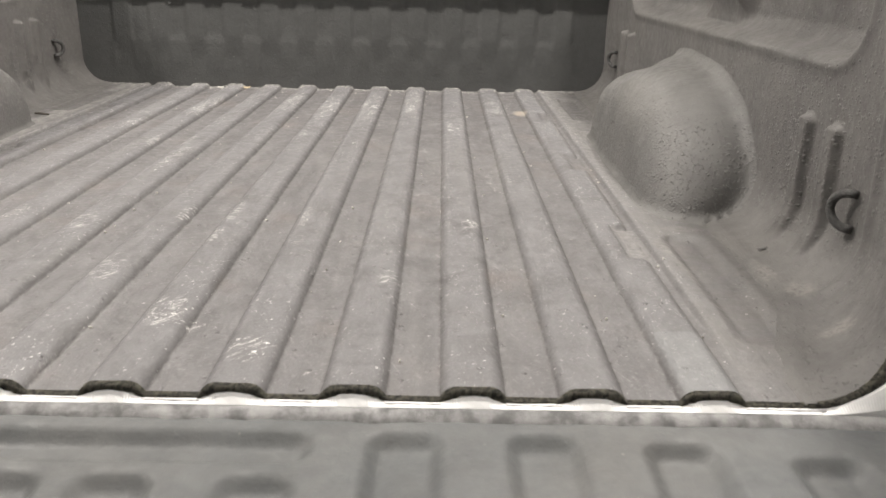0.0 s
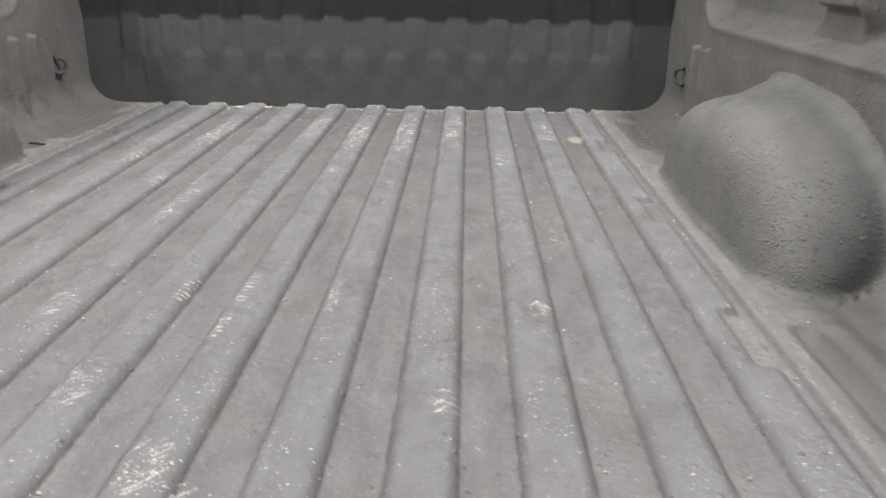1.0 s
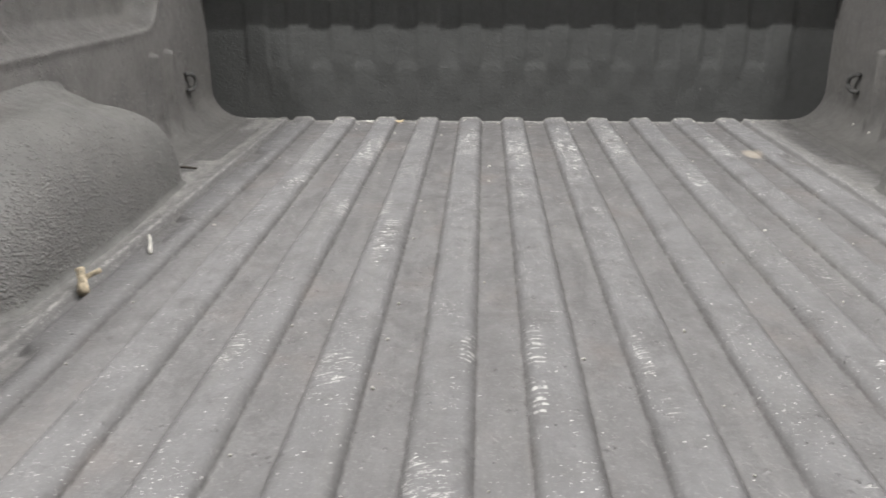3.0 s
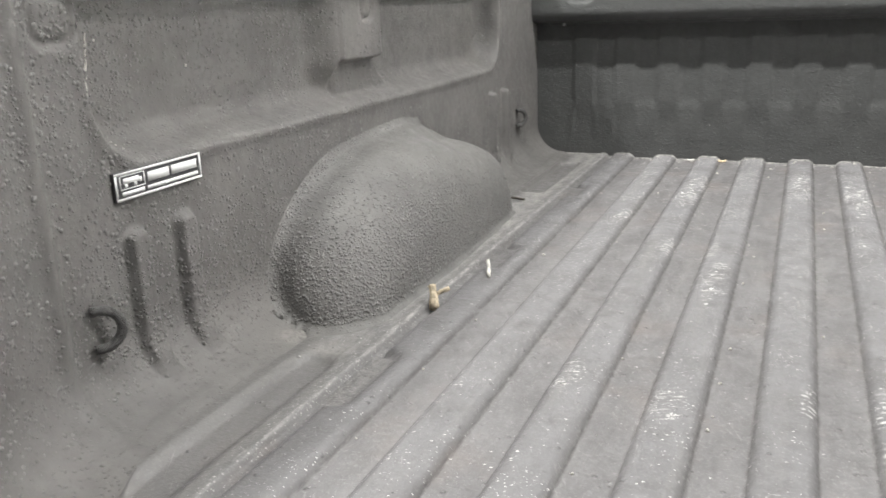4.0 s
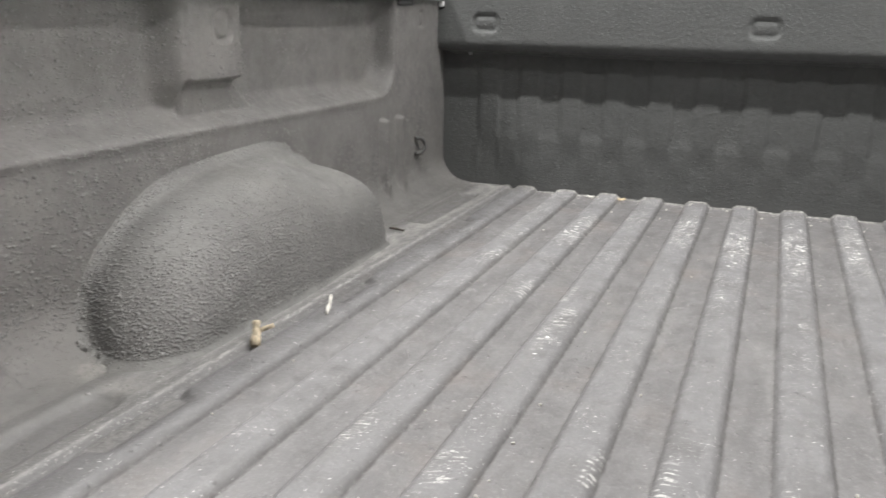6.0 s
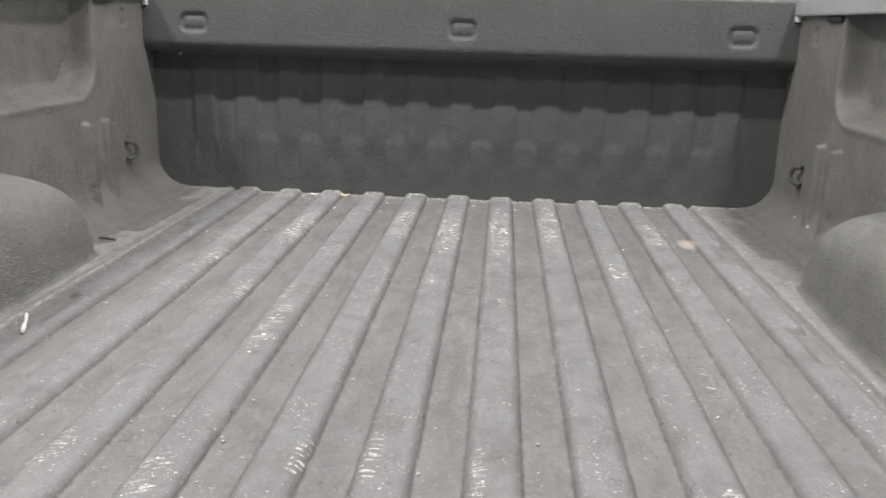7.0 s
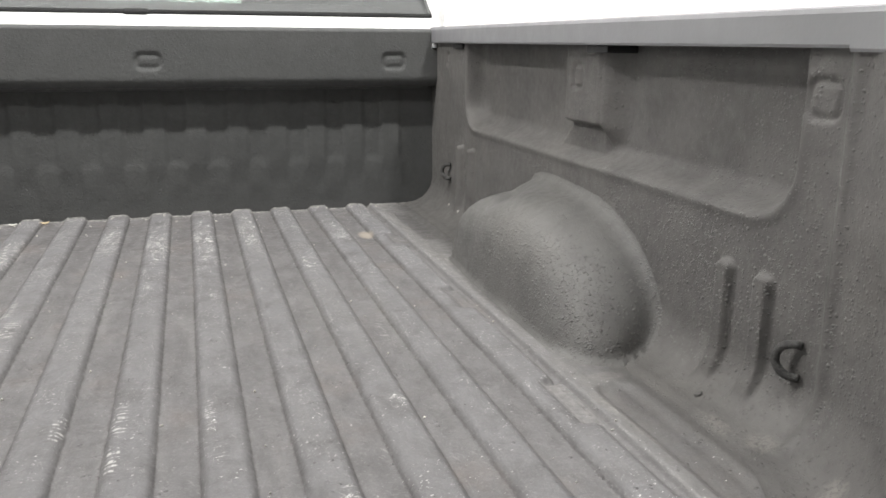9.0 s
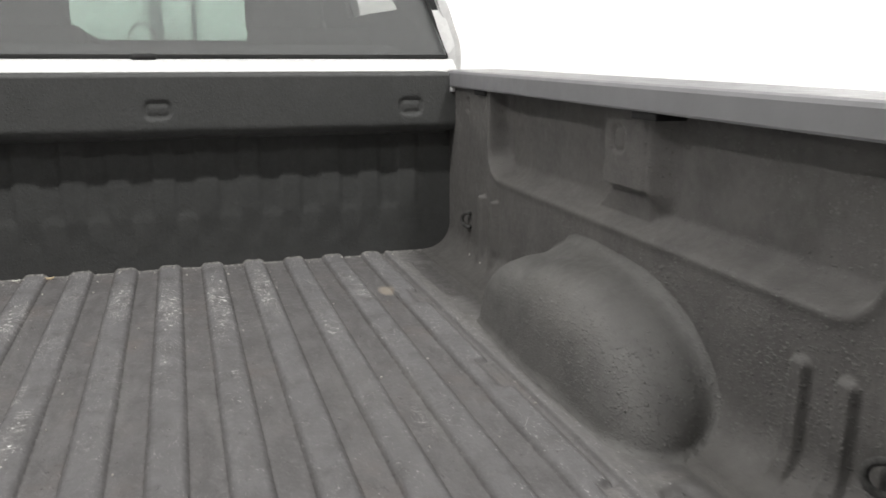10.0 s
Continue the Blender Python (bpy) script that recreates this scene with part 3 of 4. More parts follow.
def liner_edge_floor():
    """The torn, thick dark edge of the liner along the tail end of the floor."""
    bm = bmesh.new()
    rows = []
    for x in FLOOR_XS:
        if abs(x) > 0.70:
            continue
        z = floor_point(x, 0.0)[2]
        rag = 0.0030 * noise.noise(Vector((x * 160, 1, 0))) + 0.0024 * noise.noise(Vector((x * 420, 8, 0)))
        thick = max(0.0012, z - sill_top(x) - 0.0004) * (1 + 0.3 * noise.noise(Vector((x * 70, 4, 0)))) + rag * 0.35
        front = -0.0022 + 0.002 * noise.noise(Vector((x * 210, 5, 0)))
        rows.append([bm.verts.new(p) for p in ((x, 0.004, z + 0.0012), (x, front, z + 0.0003), (x, front - 0.001, z - thick), (x, 0.02, z - thick))])
    for a, b in zip(rows, rows[1:]):
        for k in range(3):
            bm.faces.new((a[k], a[k + 1], b[k + 1], b[k]))
    return bm


part("liner_edge", liner_edge_floor(), EDGE_LINER, bed_floor, "torn dark edge of the sprayed liner")


# side walls
def imprint(y, z, cy, cz, hy, hz):
    s = round_box(y, z, cy - hy, cy + hy, cz - hz, cz + hz, min(hy, hz) * 0.6)
    return -0.0062 * math.exp(-(s / 0.0042) ** 2) - 0.002 * smooth(0.0, -0.004, s)


def wall_depth(y, z, side=1):
    """How far the side wall stands in from its plane at this place."""
    d = 0.0
    # tail pillar bends inwards
    crease = 0.237 + 0.008 * z
    d += 0.34 * soft_max(crease - max(y, 0.045), 0.0, 0.010) + 0.0085 * math.exp(-((y - crease) / 0.0110) ** 2)
    # recess above the ledge
    s = round_box(y, z, 0.322, 1.632, 0.262, 0.90, 0.085)
    t = min(1.0, max(0.0, -s / 0.046))
    d -= 0.056 * (1 - (1 - t) ** 2.2) * smooth(-0.15, 0.45, t)
    d += 0.0028 * math.exp(-((s - 0.003) / 0.009) ** 2)
    # stake pocket box that half fills the recess, its tail side drawn out softly
    s = round_box(y, z, 0.890, 1.042, 0.332, 0.90, 0.012)
    tail = smooth(0.897, 0.880, y)
    d += 0.040 * smooth(0.007 + 0.055 * tail, -0.006, s)
    # foot of the pocket, spreading over the ledge
    s = round_box(y, z, 0.888, 1.040 + 1.1 * max(0.0, 0.325 - z), 0.280, 0.40, 0.006)
    d = max(d, d + (-0.036 - d) * smooth(0.005, -0.004, s)) if z < 0.345 else d
    # upright pressed ribs
    for yr, top, low in ((0.360, 0.196, 0.03), (0.443, 0.196, 0.03), (1.560, 0.212, 0.04), (1.648, 0.212, 0.04)):
        wide = 0.0165 if yr < 1 else 0.0105
        s = math.hypot(max(abs(y - yr) - 0.004, 0), max(z - top + wide, 0))
        d += (0.0130 if yr < 1 else 0.0175) * smooth(wide, wide * (0.40 if yr < 1 else 0.55), s) * smooth(low - 0.03, low + 0.015, z)
    # pressed marks
    d += imprint(y, z, 0.293, 0.424, 0.025, 0.022) + imprint(y, z, 0.988, 0.424, 0.020, 0.022)
    d += imprint(y, z, 1.792, 0.438, 0.013, 0.016)
    s = math.hypot((y - 0.155) / 0.021, (z - 0.442) / 0.023)
    d += 0.006 * smooth(1.0, 0.55, s) - 0.004 * math.exp(-((s - 1.15) / 0.16) ** 2)
    # cove at the floor
    rf = 0.078 + 0.014 * smooth(0.3, 0.0, y)
    cove = rf - math.sqrt(max(0.0, rf * rf - (rf - z) ** 2)) if z < rf else 0.0
    return d + cove


def wall_surface(side, y, z):
    """Depth of the wall with its small unevenness."""
    return wall_depth(y, z, side) + 0.0012 * noise.noise(Vector((y * 11, z * 11, side * 3))) + 0.0005 * noise.noise(Vector((y * 60, z * 60, side)))


def tail_end(z):
    """Where the wall's liner ends at the tail, which draws back as it rises."""
    return 0.0 + 0.045 * smooth(0.0, 0.11, z)


def wall_rows():
    zs = [-0.006, -0.004, -0.002, 0.0, 0.0005, 0.0015, 0.003, 0.005, 0.0075, 0.0105, 0.014]
    while zs[-1] < 0.487:
        zs.append(zs[-1] + 0.0036)
    return zs


WALL_ZS = wall_rows()


def wall_columns():
    ys = [i * 0.0027 for i in range(205)]
    ys += [ys[-1] + (LENGTH - ys[-1]) * i / 310 for i in range(1, 311)]
    return [y / LENGTH for y in ys]


def side_panel(side):
    def place(u, z):
        y0 = tail_end(z)
        y = y0 + (LENGTH + 0.024 - y0) * u
        d = wall_surface(side, y, max(z, 0.0)) + (0.004 - 2.2 * z if z < 0 else 0.0)
        y_drop = 0.85 * tail_drop(y) * smooth(0.09, 0.0, z)
        z = max(z, z * 0.4) - y_drop
        return (side * (W - d), y, z + 0.0006 - (0.003 if z + y_drop < -0.0004 else 0))
    ob = mesh_part("bed_side", sheet("bed_side", wall_columns(), WALL_ZS, place, flip=side > 0), WALL_LINER, truck,
                   "dark grey pebbled side wall with wheel house")
    bm = bmesh.new()
    rows = []
    for z in WALL_ZS[::2]:
        x, y, zz = place(0.0, z)
        rag = 0.003 * noise.noise(Vector((z * 190, side, 2)))
        rows.append([bm.verts.new(p) for p in ((x - side * 0.001, y + 0.003, zz), (x - side * 0.0004, y - 0.003 + rag, zz), (x + side * (0.011 + rag), y - 0.003 + rag, zz - 0.004 * (z < 0.05)), (x + side * 0.012, y + 0.02, zz))])
    for a, b in zip(rows, rows[1:]):
        for k in range(3):
            bm.faces.new((a[k], a[k + 1], b[k + 1], b[k]))
    part("liner_edge", bm, EDGE_LINER, ob, "torn dark edge of the sprayed liner")
    return ob


sides = {-1: side_panel(-1), 1: side_panel(1)}

# wheel houses
WH_Y, WH_IN, WH_TALL = 0.938, 0.166, 0.199


def step(a, b, v):
    t = np.clip((v - a) / (b - a), 0.0, 1.0)
    return t * t * (3 - 2 * t)


def round_min(a, b, k):
    h = np.maximum(k - np.abs(a - b), 0.0) / k
    return np.minimum(a, b) - h * h * k * 0.25


def house_field(y, z, d):
    """Signed distance to the pressed wheel house with the wall and the floor that it runs into; d is the way off the wall."""
    cab = step(-0.05, 0.12, y - WH_Y)
    nose = 0.082 * step(-0.06, 0.14, d)
    reach = 0.312 + nose + cab * (0.037 - nose)
    power = 2.60 - (1 - cab) * (0.46 + 0.42 * step(-0.02, 0.12, d))
    # a hump beside the wall, cut off towards the cab, and a shallow hollow on the crown
    tall = WH_TALL + 0.012 * step(0.066, 0.010, d) * step(1.168, 1.140, y) * step(0.92, 1.11, y)
    tall = tall - 0.015 * np.exp(-((y - 1.10) / 0.05) ** 2) * step(0.03, 0.06, d) * step(0.15, 0.09, d)
    u, v = np.abs(y - WH_Y) / reach + 1e-6, np.abs(z) / tall + 1e-6
    s = (u ** power + v ** power) ** (1 / power)
    slope = s ** (1 - power) * np.hypot(u ** (power - 1) / reach, v ** (power - 1) / tall)
    arch = (s - 1) / np.maximum(slope, 1e-3)
    inner = d - (WH_IN - 0.012 * step(0.0, 0.37, y - WH_Y) - 0.10 * z)
    ends = step(0.55, 0.98, np.abs(y - WH_Y) / reach)
    body = -round_min(-arch, -inner, 0.125 + ends * (0.035 - 0.120 * cab))
    rf = 0.078
    cove = np.where(z < rf, rf - np.sqrt(np.maximum(0.0, rf * rf - (rf - np.clip(z, 0, rf)) ** 2)), 0.0)
    wall = d - cove + 0.003
    solid = round_min(body, wall, 0.036)
    return round_min(solid, z + 0.007, 0.016 + 0.005 * (1 - cab)), body


def wheel_house(side):
    """The surface met by rays that fan out from inside the house."""
    round_about = np.radians(np.linspace(-1.5, 181.5, 231))[:, None]
    off_wall = np.radians(90 * np.linspace(0.0, 1.0, 111) ** 1.35)[None, :]
    way = (np.cos(round_about) * np.cos(off_wall), np.sin(round_about) * np.cos(off_wall), np.sin(off_wall) + 0 * round_about)
    start = (WH_Y, -0.005, -0.004)

    def field(r):
        return house_field(*(c + r * w for c, w in zip(start, way)))[0]
    low, open_yet = np.zeros(way[0].shape), np.ones(way[0].shape, bool)
    for r in np.linspace(0.0, 0.62, 156)[1:]:
        open_yet &= field(np.full(low.shape, r)) < 0
        low = np.where(open_yet, r, low)
    high = low + 0.004
    edge = (0.252 - start[1]) / np.maximum(way[1], 1e-3)
    for _ in range(14):
        mid = (low + high) / 2
        inside = field(mid) < 0
        low, high = np.where(inside, mid, low), np.where(inside, high, mid)

    low = np.minimum(low, edge)
    # what runs on past the house sinks under the floor
    sunk = 0.06 * step(0.016, 0.04, house_field(*(c + low * w for c, w in zip(start, way)))[1]) * step(0.012, 0.004, start[1] + low * way[1])

    def place(i, k):
        skirt = i in (0, 232)
        i = min(max(i - 1, 0), 230)
        y, z, d = (c + low[i, k] * w[i, k] for c, w in zip(start, way))
        z -= 0.012 * skirt + sunk[i, k]
        d += 0.0014 * noise.noise(Vector((y * 14, z * 14, side * 5))) * smooth(0.004, 0.03, d)
        return (side * (W - d), y, z)
    return mesh_part("wheel_house", sheet("wheel_house", range(233), range(111), place, flip=side < 0), WHEEL_LINER, truck,
                     "rounded wheel house with coarse pebbled liner")


houses = {-1: wheel_house(-1), 1: wheel_house(1)}


def on_house(side, y, z, inwards=0.3):
    """The place on the wheel house at this length and height, by its nearest point."""
    mesh = houses[side].data
    best = min(mesh.vertices, key=lambda v: (v.co.y - y) ** 2 + (v.co.z - z) ** 2 - inwards * (W - abs(v.co.x)) ** 2)
    return best.co.copy()



def nodule_field(name, owner, spots, material, rise):
    """Small round drops of liner standing on a surface: one joined mesh. spots: place, normal, radius."""
    rnd = random.Random(11)
    verts, faces = [], []
    for place, normal, r in spots:
        side_way = normal.orthogonal().normalized()
        other = normal.cross(side_way)
        tall, base, turn = r * rise * rnd.uniform(0.24, 0.48), len(verts), rnd.uniform(0, 6.28)
        squash = rnd.uniform(0.7, 1.3)
        wide = [rnd.uniform(0.75, 1.25) for _ in range(6)]
        for ring, high in ((1.0, -0.12), (0.72, 0.72)):
            for k in range(6):
                a = turn + k * math.pi / 3
                verts.append(place + r * ring * wide[k] * (math.cos(a) * squash * side_way + math.sin(a) * other) + tall * high * normal)
        verts.append(place + tall * normal)
        for k in range(6):
            m = (k + 1) % 6
            faces.append((base + k, base + m, base + 6 + m, base + 6 + k))
            faces.append((base + 6 + k, base + 6 + m, base + 12))
    mesh = bpy.data.meshes.new(name)
    mesh.from_pydata(verts, [], faces)
    ob = mesh_part(name, mesh, material, owner)
    ob["kind"] = "stuff"
    return ob


def wall_nodules(side, count):
    rnd = random.Random(31 + side)
    spots = []
    while len(spots) < count:
        y, z = rnd.uniform(0.05, 1.90), rnd.uniform(0.02, 0.48)
        thick = 0.5 + 0.9 * noise.noise(Vector((y * 7, z * 7, side * 9))) + 0.45 * smooth(0.9, 0.2, y) - 0.35 * smooth(0.06, 0.02, z) - (0.45 * smooth(0.40, 0.25, y) + 0.5 * smooth(0.7, 1.1, y) + 0.4 * smooth(0.22, 0.30, z) if side > 0 else 0.3 * smooth(0.8, 1.3, y) + 0.30 * smooth(0.27, 0.31, z) * smooth(0.34, 0.40, y))
        if rnd.random() > thick or abs(y - 0.239) < 0.007:
            continue
        e = 0.002
        d0, dy, dz = wall_surface(side, y, z), wall_surface(side, y + e, z), wall_surface(side, y, z + e)
        n = Vector((-side, (d0 - dy) / e, (d0 - dz) / e)).normalized()
        n = Vector((n.x, n.y, n.z))
        size = rnd.choice((0.0010, 0.0014, 0.0018, 0.0026)) * rnd.uniform(0.8, 1.25) * (1.02 if side < 0 else 0.90)
        spots.append((Vector((side * (W - d0), y, z - tail_drop(y) * smooth(0.09, 0.0, z))), n, size))
    return nodule_field("nodule_crust", sides[side], spots, NODULE_SKIN, 1.3 if side < 0 else 1.0)


def house_nodules(side, count):
    rnd = random.Random(57 + side)
    mesh = houses[side].data
    faces = [p for p in mesh.polygons if W - abs(p.center.x) > 0.001 and p.center.z > 0.004]
    weights = [p.area * (0.15 + smooth(1.15, 0.7, p.center.y) + 0.5 * smooth(0.16, 0.05, p.center.z)) * smooth(0.97, 0.45, abs(p.normal.z)) for p in faces]
    spots = []
    for p in rnd.choices(faces, weights, k=count):
        u, v = rnd.random(), rnd.random()
        c = [mesh.vertices[k].co for k in p.vertices]
        spot = (c[0] * (1 - u) + c[1] * u) * (1 - v) + (c[3] * (1 - u) + c[2] * u) * v
        if rnd.random() > 0.72 + 0.6 * noise.noise(spot * 16):
            continue
        n = p.normal.copy()
        if n.dot(spot - Vector((side * W, min(max(spot.y, 0.80), 1.10), 0.02))) < 0:
            n.negate()
        spots.append((spot, n, rnd.choice((0.0007, 0.0009, 0.0012, 0.0016, 0.0021)) * (1.15 if side < 0 else 1.0) * rnd.uniform(0.8, 1.3)))
    return nodule_field("nodule_crust", houses[side], spots, NODULE_SKIN, 1.3 if side < 0 else 1.0)


for side in (-1, 1):
    wall_nodules(side, 11500 if side < 0 else 3800)
    house_nodules(side, 18000 if side < 0 else 7000)


def dried_clumps():
    rnd = random.Random(5)
    for y, z, r in ((0.572, 0.010, 0.0062), (0.566, 0.016, 0.0052), (0.584, 0.030, 0.0046), (0.598, 0.042, 0.0040)):
        at = on_house(-1, y, z, -0.02)
        bm = bmesh.new()
        bmesh.ops.create_icosphere(bm, subdivisions=3, radius=r)
        shift = rnd.uniform(0, 50)
        for v in bm.verts:
            v.co *= 1 + 0.9 * noise.noise(v.co * 210 + Vector((shift, 0, 0)))
            v.co = Vector((v.co.x, v.co.y * 0.6, v.co.z * 0.7)) + at
        part("dried_clump", bm, WHEEL_LINER, houses[-1], "dark dried clump of liner at the foot")


dried_clumps()


def tie_down_ring(side, y, z):
    """A D-shaped ring hinged on the wall, its bow turned towards the cab."""
    owner = sides[side]
    half, bow = (0.022, 0.031) if y < 1.0 else (0.020, 0.030)
    pts = [(0, 0, half)]
    for i in range(13):
        a = math.pi / 2 - math.pi * i / 12
        pts.append((0, 0.008 + (bow - 0.008) * math.cos(a), half * math.sin(a)))
    pts.append((0, 0, -half))
    ring = part("tie_down_ring", tube(pts, 0.0056, 10), RING_STEEL, owner, "dark coated steel tie-down ring")
    x = side * (W - wall_depth(y, z) - 0.004)
    ring.matrix_basis = pose(x, y, z, 0, 0, side * 34)
    return ring


for side in (-1, 1):
    tie_down_ring(side, 0.277, 0.100)
    tie_down_ring(side, 1.752, 0.122)

def liner_blister(side):
    """A small raised lump in the liner at the foot of the side wall."""
    bm = bmesh.new()
    bmesh.ops.create_icosphere(bm, subdivisions=3, radius=1.0)
    for v in bm.verts:
        v.co *= 1 + 0.35 * noise.noise(v.co * 1.7 + Vector((side * 3, 0, 0)))
        v.co = Vector((v.co.x * 0.010, v.co.y * 0.0050, v.co.z * 0.0040))
    part("liner_blister", bm, WALL_LINER, sides[side], "small lump in the sprayed liner").matrix_basis = pose(side * 0.764, 0.412, 0.0045, 0, 0, side * 14)


liner_blister(1)

# bulkhead at the cab end


def bulkhead_point(x, z):
    y = LENGTH + 0.008
    # upright columns in the upper part, rounded off at their feet
    flute = 0.5 + 0.5 * math.cos(2 * math.pi * x / PITCH)
    inside = smooth(0.735, 0.705, abs(x))
    low = 0.150 - 0.030 * math.sqrt(max(0.0, flute))
    y -= 0.0045 * smooth(0.25, 0.68, flute) * smooth(low - 0.045, low + 0.035, z) * inside
    # low swells that rise between the columns
    swell = 1 - flute
    top = 0.112 + 0.034 * math.sqrt(max(0.0, swell))
    y -= 0.0026 * smooth(0.25, 0.68, swell) * smooth(top + 0.014, top - 0.018, z) * smooth(0.015, 0.09, z) * inside
    return (x, y + 0.0005 * noise.noise(Vector((x * 30, z * 30, 9))), z)


def header_section():
    """Depth and height of the header rail, from its underside up and over."""
    pts = [(1.952, 0.349), (1.946, 0.351), (1.935, 0.3565)]
    for i in range(11):
        a = math.pi / 2 * i / 10
        pts.append((1.926 - 0.026 * math.sin(a), 0.386 - 0.028 * math.cos(a)))
    for i in range(1, 24):
        pts.append((1.900 + 0.006 * i / 23, 0.386 + 0.124 * i / 23))
    for i in range(7):
        a = math.pi / 2 * i / 6
        pts.append((1.918 - 0.012 * math.cos(a), 0.512 + 0.012 * math.sin(a)))
    pts += [(1.96, 0.525), (2.02, 0.525), (2.02, 0.38)]
    return pts


BULK_XS = [-0.824 + i * 1.648 / 400 for i in range(401)]
bulkhead = mesh_part("bulkhead", sheet("bulkhead", BULK_XS, [-0.012 + i * 0.380 / 110 for i in range(111)], bulkhead_point), SHADED_BULKHEAD_LINER, truck,
                     "fluted front panel of the bed, its liner darkened for shade")
HEADER = header_section()


def header_point(x, i):
    y, z = HEADER[i]
    if 1.895 < y < 1.9065 and 0.40 < z < 0.505:
        for cx in (-0.682, 0.0, 0.682):
            s = round_box(x, z, cx - 0.030, cx + 0.030, 0.413, 0.449, 0.012)
            y += 0.005 * math.exp(-(s / 0.005) ** 2) + 0.002 * smooth(0.0, -0.005, s)
    if z > 0.465 or y > 1.93:
        x = max(-0.797, min(0.797, x))
    return (x, y, z)


HEAD_XS = [-0.8165 + i * 1.633 / 430 for i in range(431)]
header = mesh_part("header_rail", sheet("header_rail", HEAD_XS, range(len(HEADER)), header_point), SHADED_BULKHEAD_LINER, bulkhead,
                   "boxed top rail with pressed marks, its liner darkened for shade")


for side in (-1, 1):
    part("corner_filler", box((min(side * 0.795, side * 0.822), 1.936, 0.36), (max(side * 0.795, side * 0.822), 1.95, 0.464)), SHADED_BULKHEAD_LINER, bulkhead)


for side in (-1, 1):
    part("paint_tab", box((min(side * 0.800, side * 0.813), 1.899, 0.470), (max(side * 0.800, side * 0.813), 1.910, 0.4835), 0.001), WHITE_PAINT, truck, "small patch of bare white body paint")


def screw(x, y, z):
    bm = bmesh.new()
    bmesh.ops.create_cone(bm, cap_ends=True, segments=12, radius1=0.006, radius2=0.0035, depth=0.005, matrix=pose(x, y, z, 90, 0, 0))
    part("screw", bm, STEEL, bulkhead, "small bright screw head")


screw(-0.735, 1.938, 0.353)


# rail caps
def rail_cap(side):
    bm = bmesh.new()
    sec = [(0.800, 0.484), (0.798, 0.488), (0.7985, 0.522), (0.802, 0.528), (0.81, 0.531), (0.95, 0.533), (0.985, 0.525), (0.99, 0.48), (0.985, 0.478), (0.98, 0.516), (0.82, 0.522), (0.808, 0.516), (0.806, 0.486)]
    ys = [-0.02, 0.10, 0.245, 0.2455] + [0.2455 + i * (1.935 - 0.2455) / 20 for i in range(1, 21)]
    rows = []
    for y in ys:
        drop = 0.004 if y < 0.2452 else 0.0
        rows.append([bm.verts.new((side * (x + 0.0012 * noise.noise(Vector((y * 4, z * 3, 1)))), y, z - (drop if z < 0.49 else 0))) for x, z in sec])
    n = len(sec)
    for a, b in zip(rows, rows[1:]):
        for k in range(n):
            bm.faces.new((a[k], a[(k + 1) % n], b[(k + 1) % n], b[k]) if side > 0 else (a[k], b[k], b[(k + 1) % n], a[(k + 1) % n]))
    bm.faces.new(rows[0])
    bm.faces.new(rows[-1][::-1])
    bmesh.ops.recalc_face_normals(bm, faces=bm.faces)
    cap = part("rail_cap", bm, CAP_PLASTIC, truck, "smooth grey plastic cap on the bed rail", smooth=False)
    # black gasket tabs seen under the cap
    for y in (0.862, 1.68):
        part("gasket", box((min(side * 0.806, side * 0.868), y - 0.040, 0.470), (max(side * 0.806, side * 0.868), y + 0.040, 0.4835), 0.002), RUBBER, cap)
    return cap


caps = {s: rail_cap(s) for s in (-1, 1)}


# white outer body of the bed
def outer_skin(side):
    bm = bmesh.new()
    sec = [(0.872, 0.478), (0.975, 0.478), (0.995, 0.45), (1.0, 0.30), (0.985, 0.10), (0.995, -0.10), (0.985, -0.40), (0.95, -0.48)]
    ys = [-0.03 + i * 2.02 / 12 for i in range(13)]
    rows = [[bm.verts.new((side * x, y, z)) for x, z in sec] for y in ys]
    for a, b in zip(rows, rows[1:]):
        for k in range(len(sec) - 1):
            bm.faces.new((a[k], a[k + 1], b[k + 1], b[k]))
    bmesh.ops.solidify(bm, geom=list(bm.faces), thickness=0.004)
    bmesh.ops.recalc_face_normals(bm, faces=bm.faces)
    part("outer_skin", bm, WHITE_PAINT, truck, "white painted outer bed side")
    part("tail_post", box((min(side * 0.79, side * 0.985), 0.012, -0.10), (max(side * 0.79, side * 0.985), 0.05, 0.478), 0.006), WHITE_PAINT, truck)
    part("front_post", box((min(side * 0.80, side * 0.985), 1.955, -0.10), (max(side * 0.80, side * 0.985), 2.0, 0.478), 0.004), WHITE_PAINT, truck)


for side in (-1, 1):
    outer_skin(side)


def bed_sill():
    """White metal under the liner at the tail edge, pressed like the floor and swept up beside the posts."""
    bm = bmesh.new()
    rows = []
    for x in FLOOR_XS:
        ax = abs(x)
        if ax > 0.756:
            continue
        top = sill_top(x)
        rows.append([bm.verts.new(p) for p in ((x, 0.012, top), (x, -0.0030, top), (x, -0.0122, min(top - 0.001, -DEEP - 0.0026) if ax < 0.668 else -DEEP - 0.0026 + 0.3 * (top + DEEP)), (x, -0.0124, -0.10), (x, 0.012, -0.10))])
    for a, b in zip(rows, rows[1:]):
        for k in range(5):
            bm.faces.new((a[k], a[(k + 1) % 5], b[(k + 1) % 5], b[k]))
    bm.faces.new(rows[0])
    bm.faces.new(rows[-1][::-1])
    bmesh.ops.recalc_face_normals(bm, faces=bm.faces)
    return bm


